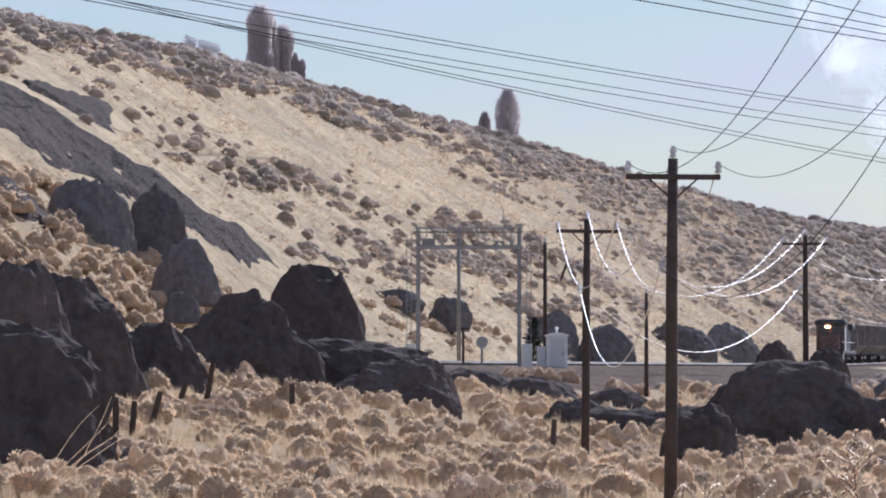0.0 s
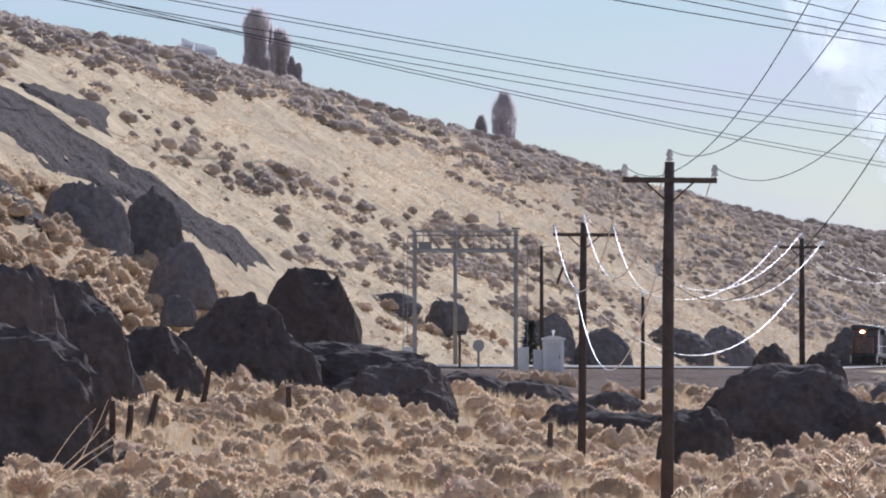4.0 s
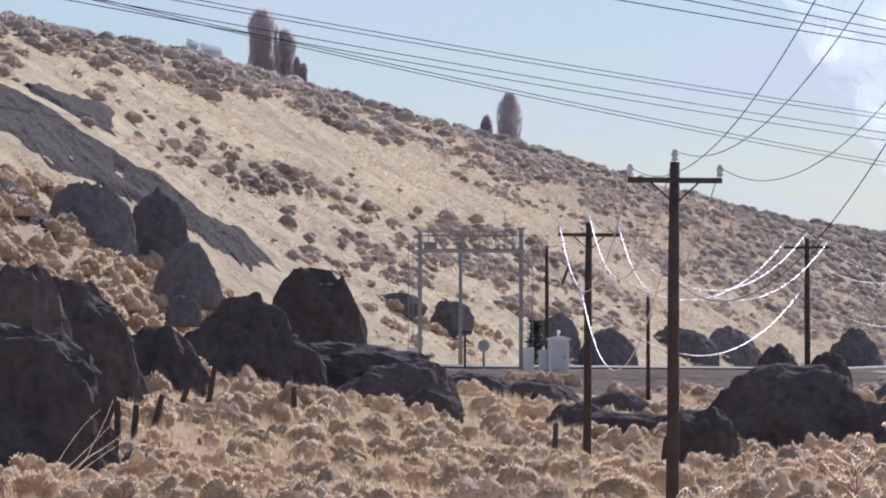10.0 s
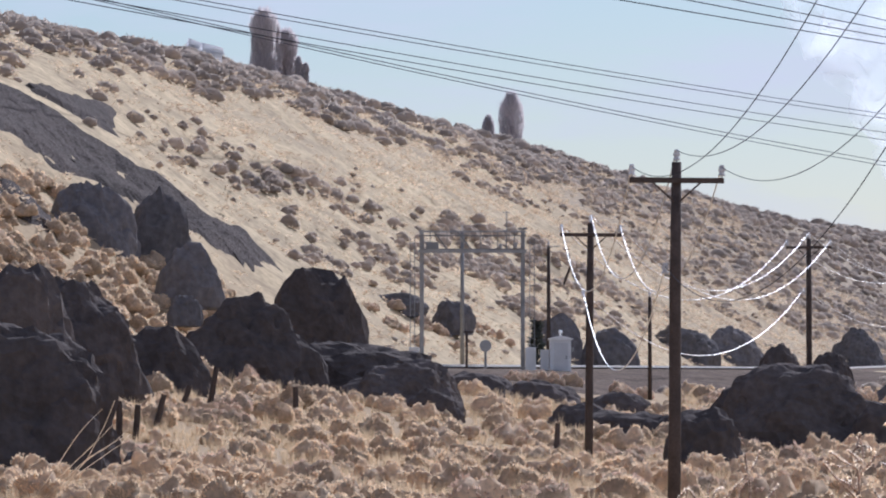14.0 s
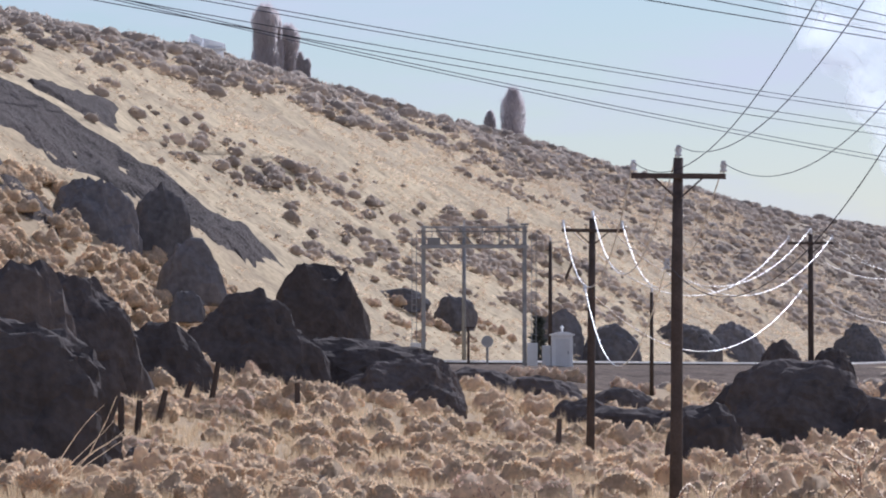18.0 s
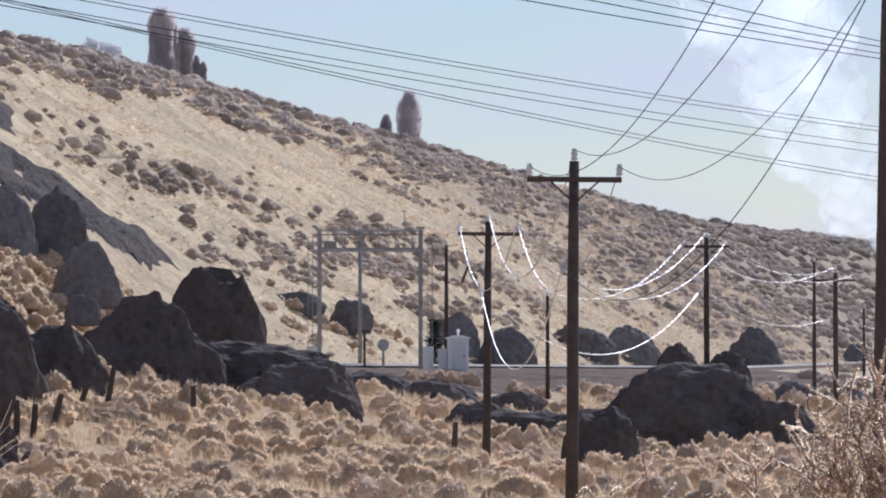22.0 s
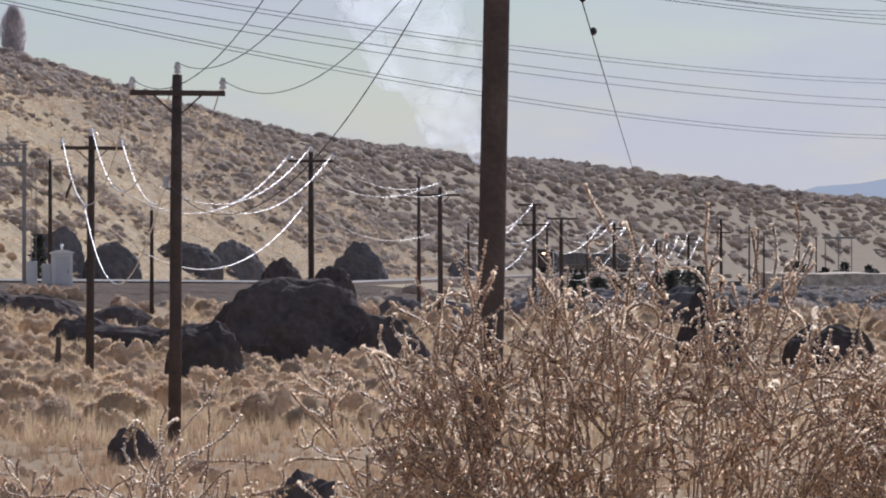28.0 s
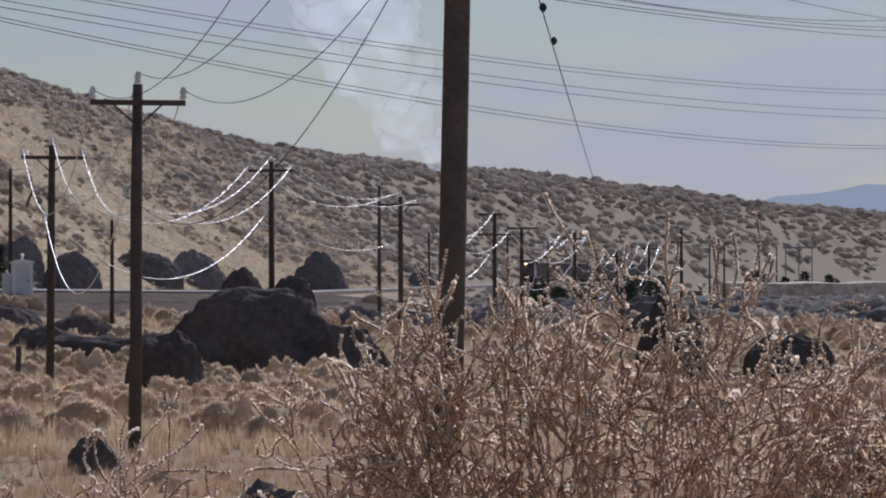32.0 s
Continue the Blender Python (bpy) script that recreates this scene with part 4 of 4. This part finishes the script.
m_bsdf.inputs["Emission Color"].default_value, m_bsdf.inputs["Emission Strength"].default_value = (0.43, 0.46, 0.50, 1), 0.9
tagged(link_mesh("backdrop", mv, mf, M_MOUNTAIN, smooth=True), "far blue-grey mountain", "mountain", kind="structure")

M_BANK = surface("pale_earth", (0.62, 0.52, 0.40), (0.5, 0.41, 0.31), 0.1, 0.95, fine=1.0)
bv, bf = [], []
for i in range(25):
    x = 111 + i * 1.0
    for dy, dz in ((0, -0.6), (1.6, 2.6), (8, 2.8 + 0.2 * fbm(x, 3, 6)), (16, 0)):
        bv.append((x, 900 + dy, ground_z(x, 900) + dz - 0.1))
for i in range(24):
    for k in range(3):
        bf.append((4 * i + k, 4 * i + 4 + k, 4 * i + 5 + k, 4 * i + 1 + k))
bf += [(0, 1, 2, 3), (96, 99, 98, 97)]
tagged(link_mesh("pale_earth_bank", bv, bf, M_BANK), "pale bare earth bank", "earth bank", kind="structure")


def ridge_shed(x, y, w, eaves, label):
    z = ground_z(x, y) - 0.2
    h = eaves - z
    g = thing("shed", x, y, z, label, "shed", rz=12)
    part("wall", box(0, 0, h / 2, w, 2.4, h, 0.02), M_SHEET if w < 2 else M_STEEL, g)
    bm = bmesh.new()
    q = [bm.verts.new(c) for c in ((-w / 2 - 0.2, -1.5, h - 0.5), (w / 2 + 0.2, -1.5, h - 0.5), (w / 2 + 0.2, 1.5, h), (-w / 2 - 0.2, 1.5, h), (-w / 2 - 0.2, -0.6, h + 0.75), (w / 2 + 0.2, -0.6, h + 0.25))]
    for f in ((0, 1, 5, 4), (2, 3, 4, 5), (0, 4, 3), (1, 2, 5), (0, 3, 2, 1)):
        bm.faces.new([q[k] for k in f])
    part("roof", bm, M_SHEET, g, "white translucent sheet roof")


ridge_shed(-24.8, 655, 0.9, 36.2, "small white-roofed shed on the ridge")
ridge_shed(-23.0, 652, 1.7, 35.6, "small white-roofed shed on the ridge")
ridge_shed(-28.0, 660, 4.0, 34.1, "long low grey shed on the ridge")


def far_rack(x, y):
    z = ground_z(x, y)
    g = thing("substation_rack", x, y, z, "far steel rack with a row of white insulators", "substation")
    for s in (-2.0, 0.0, 2.0):
        part("post", box(s, 0, 4.2, 0.16, 0.16, 8.4), M_STEEL, g)
    part("beam", box(0, 0, 7.9, 5.0, 0.3, 0.3), M_STEEL, g)
    for k in range(5):
        part("insulator", lathe([(0.16, 8.05), (0.3, 8.25), (0.3, 8.5), (0.16, 8.6)], 8), M_PORCELAIN, g)


far_rack(134, 1000)

# ---------------------------------------------------------------- smoke behind the ridge
M_SMOKE = bpy.data.materials.new("thin_smoke")
M_SMOKE.use_nodes = True
sn, sl = M_SMOKE.node_tree.nodes, M_SMOKE.node_tree.links
sn.clear()
s_out, s_mix, s_tr, s_df = sn.new("ShaderNodeOutputMaterial"), sn.new("ShaderNodeMixShader"), sn.new("ShaderNodeBsdfTransparent"), sn.new("ShaderNodeBsdfTranslucent")
s_co, s_no, s_mr = sn.new("ShaderNodeTexCoord"), sn.new("ShaderNodeTexNoise"), sn.new("ShaderNodeMapRange")
s_df.inputs["Color"].default_value = (0.85, 0.88, 0.9, 1)
s_no.inputs["Scale"].default_value, s_no.inputs["Detail"].default_value = 0.08, 3.5
s_mr.inputs["From Min"].default_value, s_mr.inputs["From Max"].default_value = 0.36, 0.8
s_mr.inputs["To Min"].default_value, s_mr.inputs["To Max"].default_value = 0.0, 0.26
for a, b in ((s_co.outputs["Object"], s_no.inputs["Vector"]), (s_no.outputs["Fac"], s_mr.inputs["Value"]), (s_mr.outputs["Result"], s_mix.inputs["Fac"]),
             (s_tr.outputs["BSDF"], s_mix.inputs[1]), (s_df.outputs["BSDF"], s_mix.inputs[2]), (s_mix.outputs["Shader"], s_out.inputs["Surface"])):
    sl.new(a, b)
smoke = thing("smoke_plume", 125, 1500, 33, "thin pale smoke drifting up behind the ridge", "smoke")
PUFFS = []
for i, (px, pz, pr) in enumerate(((0, 0, 4.5), (-7, 8, 8), (-14, 20, 11), (-19, 33, 13), (-25, 47, 16), (-33, 60, 18))):
    bm = bmesh.new()
    bmesh.ops.create_icosphere(bm, subdivisions=4, radius=pr)
    for v in bm.verts:
        v.co *= 1 + 0.35 * noise.fractal(v.co / pr * 1.3 + Vector((i * 5, 0, 0)), 0.8, 2, 4)
        v.co.y *= 0.5
    ob = part("puff", bm, M_SMOKE, smoke, smooth=True)
    ob.location = (px, 0, pz)
    ob.visible_shadow = False
    PUFFS.append((ob, px, pz))

# ---------------------------------------------------------------- train
M_CABRED = surface("faded_red_paint", (0.22, 0.15, 0.135), (0.17, 0.115, 0.105), 0.8, 0.5, fine=4.0)
M_LOCO = surface("dark_loco_paint", (0.08, 0.085, 0.09), (0.055, 0.058, 0.062), 0.8, 0.45, fine=4.0)
M_CAR = surface("dusty_car_paint", (0.24, 0.22, 0.205), (0.17, 0.157, 0.147), 0.6, 0.7, fine=3.0)
M_GLASS = surface("cab_glass", (0.03, 0.035, 0.04), (0.02, 0.025, 0.03), 2.0, 0.08, spec=0.8)
M_LAMP = bpy.data.materials.new("headlight_glow")
M_LAMP.use_nodes = True
M_LAMP.node_tree.nodes["Principled BSDF"].inputs["Emission Color"].default_value = (1.0, 0.45, 0.18, 1)
M_LAMP.node_tree.nodes["Principled BSDF"].inputs["Emission Strength"].default_value = 12.0


def truck(parent, y):
    fr = part("truck", box(0, y, 0.62, 2.3, 3.6, 0.35, 0.04), M_IRON, parent)
    for dy in (-1.2, 1.2):
        for s in (-0.75, 0.75):
            part("wheel", tube([(s - 0.06, y + dy, 0.46), (s + 0.06, y + dy, 0.46)], 0.46, 16), M_IRON, fr)


def locomotive():
    """Origin at rail height under the nose; it stretches along +y."""
    g = thing("locomotive", 0, 0, 0, "dark and faded red diesel locomotive with headlight lit", "locomotive", group="train")
    part("underframe", box(0, 10.5, 1.25, 3.0, 21, 0.35, 0.03), M_LOCO, g)
    part("pilot", box(0, 0.15, 0.75, 2.9, 0.3, 0.95, 0.05), M_IRON, g)
    part("coupler", box(0, -0.25, 0.9, 0.35, 0.6, 0.3, 0.05), M_IRON, g)
    part("nose", box(0, 1.2, 2.3, 2.1, 1.9, 1.9, 0.15), M_CABRED, g, "faded red nose")
    part("cab", box(0, 3.2, 2.85, 3.05, 2.3, 2.95, 0.12), M_CABRED, g, "faded red cab")
    part("cab_roof", box(0, 3.2, 4.45, 3.5, 2.7, 0.7, 0.28), M_LOCO, g)
    for s in (-0.72, 0.72):
        part("windscreen", box(s, 2.03, 3.75, 1.05, 0.05, 0.6, 0.02), M_GLASS, g)
        part("number_board", box(s, 2.0, 4.25, 0.7, 0.08, 0.22, 0.02), M_LOCO, g)
        part("side_window", box(s * 2.13, 3.3, 3.7, 0.05, 1.3, 0.6, 0.02), M_GLASS, g)
    bm = tube([(0, 1.97, 0), (0, 1.9, 0)], 0.3, 16)
    bmesh.ops.scale(bm, vec=(1.0, 1.0, 0.5), verts=bm.verts)
    bmesh.ops.translate(bm, vec=(-0.3, -0.1, 4.0), verts=bm.verts)
    part("headlight", bm, M_LAMP, g, "lit warm headlight")
    part("hood", box(0, 12.2, 2.9, 1.9, 15.6, 2.9, 0.12), M_LOCO, g)
    part("radiator", box(0, 17.8, 4.1, 3.0, 3.6, 0.7, 0.15), M_LOCO, g)
    part("exhaust", box(0, 10.5, 4.4, 0.9, 1.6, 0.35, 0.05), M_LOCO, g)
    part("air_duct", box(0.95, 5.6, 3.1, 0.6, 2.4, 2.3, 0.1), M_STEEL, g)
    # White panel added to paint the sun's highlight on one cab side.
    part("side_panel", box(1.56, 2.9, 2.7, 0.06, 1.2, 2.6, 0.02), M_WHITE, g, "white panel painting sunlight on the cab side")
    part("roof_unit", box(1.0, 4.0, 4.62, 0.8, 1.1, 0.25, 0.06), M_STEEL, g)
    part("fuel_tank", box(0, 10.5, 0.75, 2.7, 5.5, 0.75, 0.2), M_IRON, g)
    for s in (-1.45, 1.45):
        part("handrail", tube([(s, 0.2, 2.3), (s, 2.0, 2.4)], 0.03, 6), M_WHITE, g)
        part("handrail", tube([(s, 4.6, 2.35), (s, 20.4, 2.35)], 0.03, 6), M_WHITE, g)
        part("step", box(s, 0.45, 0.85, 0.3, 0.5, 0.9, 0.02), M_WHITE, g)
    truck(g, 4.2)
    truck(g, 16.8)
    return g


def hopper_car():
    g = thing("hopper_car", 0, 0, 0, "dusty brown ribbed freight car", "freight car", group="train")
    bm = bmesh.new()
    prof = [(-1.5, 1.9), (-1.55, 4.3), (1.55, 4.3), (1.5, 1.9), (0.6, 1.0), (-0.6, 1.0)]
    a = [bm.verts.new((x, 1.0, z)) for x, z in prof]
    b = [bm.verts.new((x, 16.0, z)) for x, z in prof]
    bm.faces.new(a)
    bm.faces.new(b[::-1])
    for i in range(6):
        bm.faces.new((a[i], a[(i + 1) % 6], b[(i + 1) % 6], b[i]))
    part("body", bm, M_CAR, g)
    for k in range(9):
        for s in (-1.58, 1.58):
            part("rib", box(s, 1.6 + k * 1.72, 3.1, 0.1, 0.14, 2.3), M_CAR, g)
    part("top_sill", box(0, 8.5, 4.33, 3.3, 15.2, 0.12), M_STEEL, g)
    part("sill", box(0, 8.5, 1.15, 0.5, 17.0, 0.3), M_IRON, g)
    truck(g, 2.4)
    truck(g, 14.6)
    return g


loco = locomotive()
first_car = hopper_car()
cars = [first_car] + [copy_thing(first_car, pose(0, 0, 0)) for _ in range(13)]


def on_track(y):
    yaw = math.degrees(math.atan2(track_x(y + 4) - track_x(y - 4), 8))
    return pose(track_x(y), y, rail_z(y) + 0.23, 0, 0, -yaw)


# ---------------------------------------------------------------- weeds close to the camera
def strands(name, jobs, sides, mat, parent, label=""):
    """Many thin tubes in one mesh: jobs are (points, radii)."""
    vs, fs, n0 = [], [], 0
    ang = np.arange(sides) * 2 * np.pi / sides
    for pts, rad in jobs:
        d = np.gradient(pts, axis=0)
        d /= np.linalg.norm(d, axis=1, keepdims=True) + 1e-9
        ref = np.array((0.31, 0.92, 0.24))
        side = np.cross(d, ref)
        side /= np.linalg.norm(side, axis=1, keepdims=True) + 1e-9
        up = np.cross(side, d)
        ring = pts[:, None] + rad[:, None, None] * (np.cos(ang)[None, :, None] * side[:, None] + np.sin(ang)[None, :, None] * up[:, None])
        k = len(pts)
        vs.append(ring.reshape(-1, 3))
        i, j = np.meshgrid(np.arange(k - 1), np.arange(sides), indexing="ij")
        a, b = i * sides + j, i * sides + (j + 1) % sides
        fs.append(np.stack((a, b, b + sides, a + sides), -1).reshape(-1, 4) + n0)
        n0 += k * sides
    v, f = np.concatenate(vs), np.concatenate(fs)
    me = bpy.data.meshes.new(name)
    me.vertices.add(len(v))
    me.vertices.foreach_set("co", v.ravel())
    me.loops.add(f.size)
    me.loops.foreach_set("vertex_index", f.ravel())
    me.polygons.add(len(f))
    me.polygons.foreach_set("loop_start", np.arange(0, f.size, 4))
    me.update()
    me.materials.append(mat)
    ob = new(name, me)
    ob.parent = parent
    return tagged(ob, label)


def weed(x, y, z, rx_, ry_, top, stems, twigs, label, seed, drop=0.17, fur=1.0):
    """A dried bush: stiff stems from one foot, wiry curled twigs, all knobbly with seed fuzz."""
    rng = np.random.default_rng(seed)
    g = thing("dried_weed", x, y, z, label, "weed")

    def crown(px, py):
        q = (px / rx_) ** 2 + (py / ry_) ** 2
        return top * (1 - drop * min(q, 1.8))

    tips = []
    for i in range(stems):
        a, q = rng.uniform(0, 2 * np.pi), math.sqrt(rng.uniform(0, 1))
        ex, ey = rx_ * q * math.cos(a), ry_ * q * math.sin(a)
        ez = crown(ex, ey) * rng.uniform(0.80, 0.93)
        p0 = np.array((ex * 0.12, ey * 0.12, 0.0))
        p1 = np.array((ex, ey, ez))
        mid = p0 * 0.45 + p1 * 0.55 + np.array((-ex * 0.15, -ey * 0.15, 0.05))
        t = np.linspace(0, 1, 26)[:, None]
        pts = (1 - t) ** 2 * p0 + 2 * t * (1 - t) * mid + t * t * p1 + rng.normal(size=(26, 3)) * 0.003
        strands("stem", [(pts, 0.0014 - 0.0005 * t[:, 0])], 5, M_TWIG, g)
        for k in range(17, 26):
            tips.append((pts[k], pts[k] - pts[k - 1], k))
    cores, fuzz_v = [], []
    for i in range(twigs):
        p, d, k = tips[rng.integers(len(tips))]
        rise = crown(p[0], p[1]) - p[2]
        out = np.array((p[0] / rx_, p[1] / ry_, 0.0)) * 0.3
        d = 0.8 * d / np.linalg.norm(d) + rng.normal(size=3) * 0.6 + out
        d[2] = abs(d[2]) * 0.85 + 0.2
        d /= np.linalg.norm(d)
        top_twig = k > 22 and rng.uniform() < 0.2
        L = rng.uniform(0.07, 0.14) if top_twig else rng.uniform(0.03, 0.07)
        if not top_twig:
            L = min(L, max(0.028, rise * 0.9))
        n = max(6, int(L / 0.007))
        axis = rng.normal(size=3)
        axis /= np.linalg.norm(axis)
        turn = rng.normal() * 2.4 / n
        flip = rng.integers(n // 3, n)
        pts = [p]
        for q in range(n):
            d = d + np.cross(axis, d) * (turn if q < flip else -2.2 * turn) + rng.normal(size=3) * 0.05
            d /= np.linalg.norm(d)
            pts.append(pts[-1] + d * L / n)
        pts = np.array(pts)
        r = rng.uniform(0.0009, 0.0013)
        cores.append((pts, r * (1 + 0.22 * (-1.0) ** np.arange(n + 1)) * np.linspace(0.85, 1.1, n + 1)))
        # short scale leaves all round the twig
        m = int(fur * L / 0.00075)
        whorls = int(L / 0.0034)
        s = (np.floor(rng.uniform(0, 1, m) * whorls) + 0.5 + rng.normal(size=m) * 0.12) / whorls * n
        s[:8] = n - 0.001
        s = np.clip(s, 0, n - 0.001)
        i0 = s.astype(int)
        step = pts[i0 + 1] - pts[i0]
        c = pts[i0] + step * (s - i0)[:, None]
        fwd = step / (np.linalg.norm(step, axis=1, keepdims=True) + 1e-9)
        o = np.cross(fwd, rng.normal(size=(m, 3)))
        o /= np.linalg.norm(o, axis=1, keepdims=True) + 1e-9
        w = np.cross(fwd, o) * 0.0013 + fwd * 0.0006
        tip = c + o * (r + rng.uniform(0.0010, 0.0022, (m, 1))) + fwd * rng.uniform(0.0002, 0.0014, (m, 1))
        fuzz_v.append(np.stack((c - w, c + w, tip), 1).reshape(-1, 3))
    tagged(strands("twig_mass", cores, 3, M_TWIG, g), kind="stuff")
    v = np.concatenate(fuzz_v)
    me = bpy.data.meshes.new("scale_leaf_mass")
    me.vertices.add(len(v))
    me.vertices.foreach_set("co", v.ravel())
    me.loops.add(len(v))
    me.loops.foreach_set("vertex_index", np.arange(len(v)))
    me.polygons.add(len(v) // 3)
    me.polygons.foreach_set("loop_start", np.arange(0, len(v), 3))
    me.update()
    me.materials.append(M_FUZZ)
    leaves = new("scale_leaf_mass", me)
    leaves.parent = g
    tagged(leaves, "bleached fuzz of short scale leaves", kind="stuff")
    return g


weed(0.70, 7.0, ground_z(0.70, 7.0), 0.30, 0.085, 1.37, 70, 3300, "large bleached dried weed with curling fuzzy twigs", 3, drop=0.14, fur=1.25)
weed(1.12, 7.15, ground_z(1.12, 7.15), 0.30, 0.065, 1.25, 50, 2600, "bleached dried weed with stiff upright twigs", 4, drop=0.08, fur=1.8)
weed(0.25, 7.5, ground_z(0.25, 7.5), 0.2, 0.14, 1.14, 60, 1500, "low dried weed with thin upright twigs", 5, drop=0.05)


# ---------------------------------------------------------------- fence remains, dead branch, car
def fence_post(x, y, h, lean, tilt):
    g = thing("fence_post", x, y, ground_z(x, y) - 0.15, "old grey-brown wooden fence post in the brush", "fence post", "old fence posts", ry=lean, rx=tilt)
    part("post", tube([(0, 0, 0), (0.01, 0, h * 0.5), (0, 0.01, h)], [0.14, 0.135, 0.12], 8), M_POLE, g)


for x, y, h, lean, tilt in ((-13.5, 275, 1.25, 0, 0), (-12.9, 276, 1.15, 5, 3), (-14.3, 276, 1.0, -4, 0), (-11.1, 310, 1.9, 10, 0), (-12.1, 299, 1.3, 20, 0), (-12.6, 288, 1.2, 14, 0),
                            (-7.2, 318, 1.3, 0, 0), (5.1, 312, 1.5, 3, 0), (-15.0, 277, 1.1, 0, 0), (11.0, 640, 2.0, 22, 0)):
    fence_post(x, y, h + 0.45, lean, tilt)


def dead_branch(x, y):
    g = thing("dead_branch", x, y, ground_z(x, y), "bare bleached dead branch sticking out of the brush", "branch")
    rng = np.random.default_rng(12)
    for i in range(7):
        p, d = np.zeros(3), np.array((0.75, 0.1, rng.uniform(0.5, 1.1)))
        pts = []
        for k in range(9):
            pts.append(tuple(p))
            d = d + rng.normal(size=3) * 0.12
            p = p + d / np.linalg.norm(d) * rng.uniform(0.36, 0.55)
        part("twig", tube([(a + 0.12 * i, b, c) for a, b, c in pts], [0.016 - 0.0013 * k for k in range(9)], 6), M_FUZZ, g)


dead_branch(-12.9, 205)


def parked_car(x, y):
    g = thing("parked_car", x, y, ground_z(x, y), "small pale car glinting on the far flat", "car", rz=8)
    part("body", box(0, 2.1, 0.62, 1.75, 4.2, 0.55, 0.12), M_WHITE, g)
    part("cabin", box(0, 2.4, 1.12, 1.5, 2.2, 0.5, 0.16), M_GLASS, g)
    part("windscreen", box(0, 1.25, 1.1, 1.3, 0.05, 0.42, 0.01), M_GLASS, g)
    for sx in (-0.8, 0.8):
        part("headlight", box(sx * 0.8, 0.0, 0.68, 0.3, 0.06, 0.16, 0.02), M_PORCELAIN, g)
        for yy in (0.8, 3.4):
            part("wheel", tube([(sx - 0.09, yy, 0.31), (sx + 0.09, yy, 0.31)], 0.31, 14), M_IRON, g)


parked_car(83.5, 700)


# ---------------------------------------------------------------- moving things
def motions():
    def rows(back):
        way = ((0, 715), (4, 778), (8, 853), (12, 934), (16, 1022), (20, 1113), (24, 1206), (28, 1291), (32, 1377))
        return [(t, on_track(y + back)) for t, y in way]
    walk(loco, rows(0.0))
    for i, c in enumerate(cars):
        walk(c, rows(22.0 + 17.4 * i))
    for ob, px, pz in PUFFS:
        walk(ob, [(0, pose(px + 3, 0, pz - 3)), (16, pose(px - 1, 0, pz + 1, 0, 8, 0)), (32, pose(px - 5, 0, pz + 4, 0, 16, 0))])


motions()
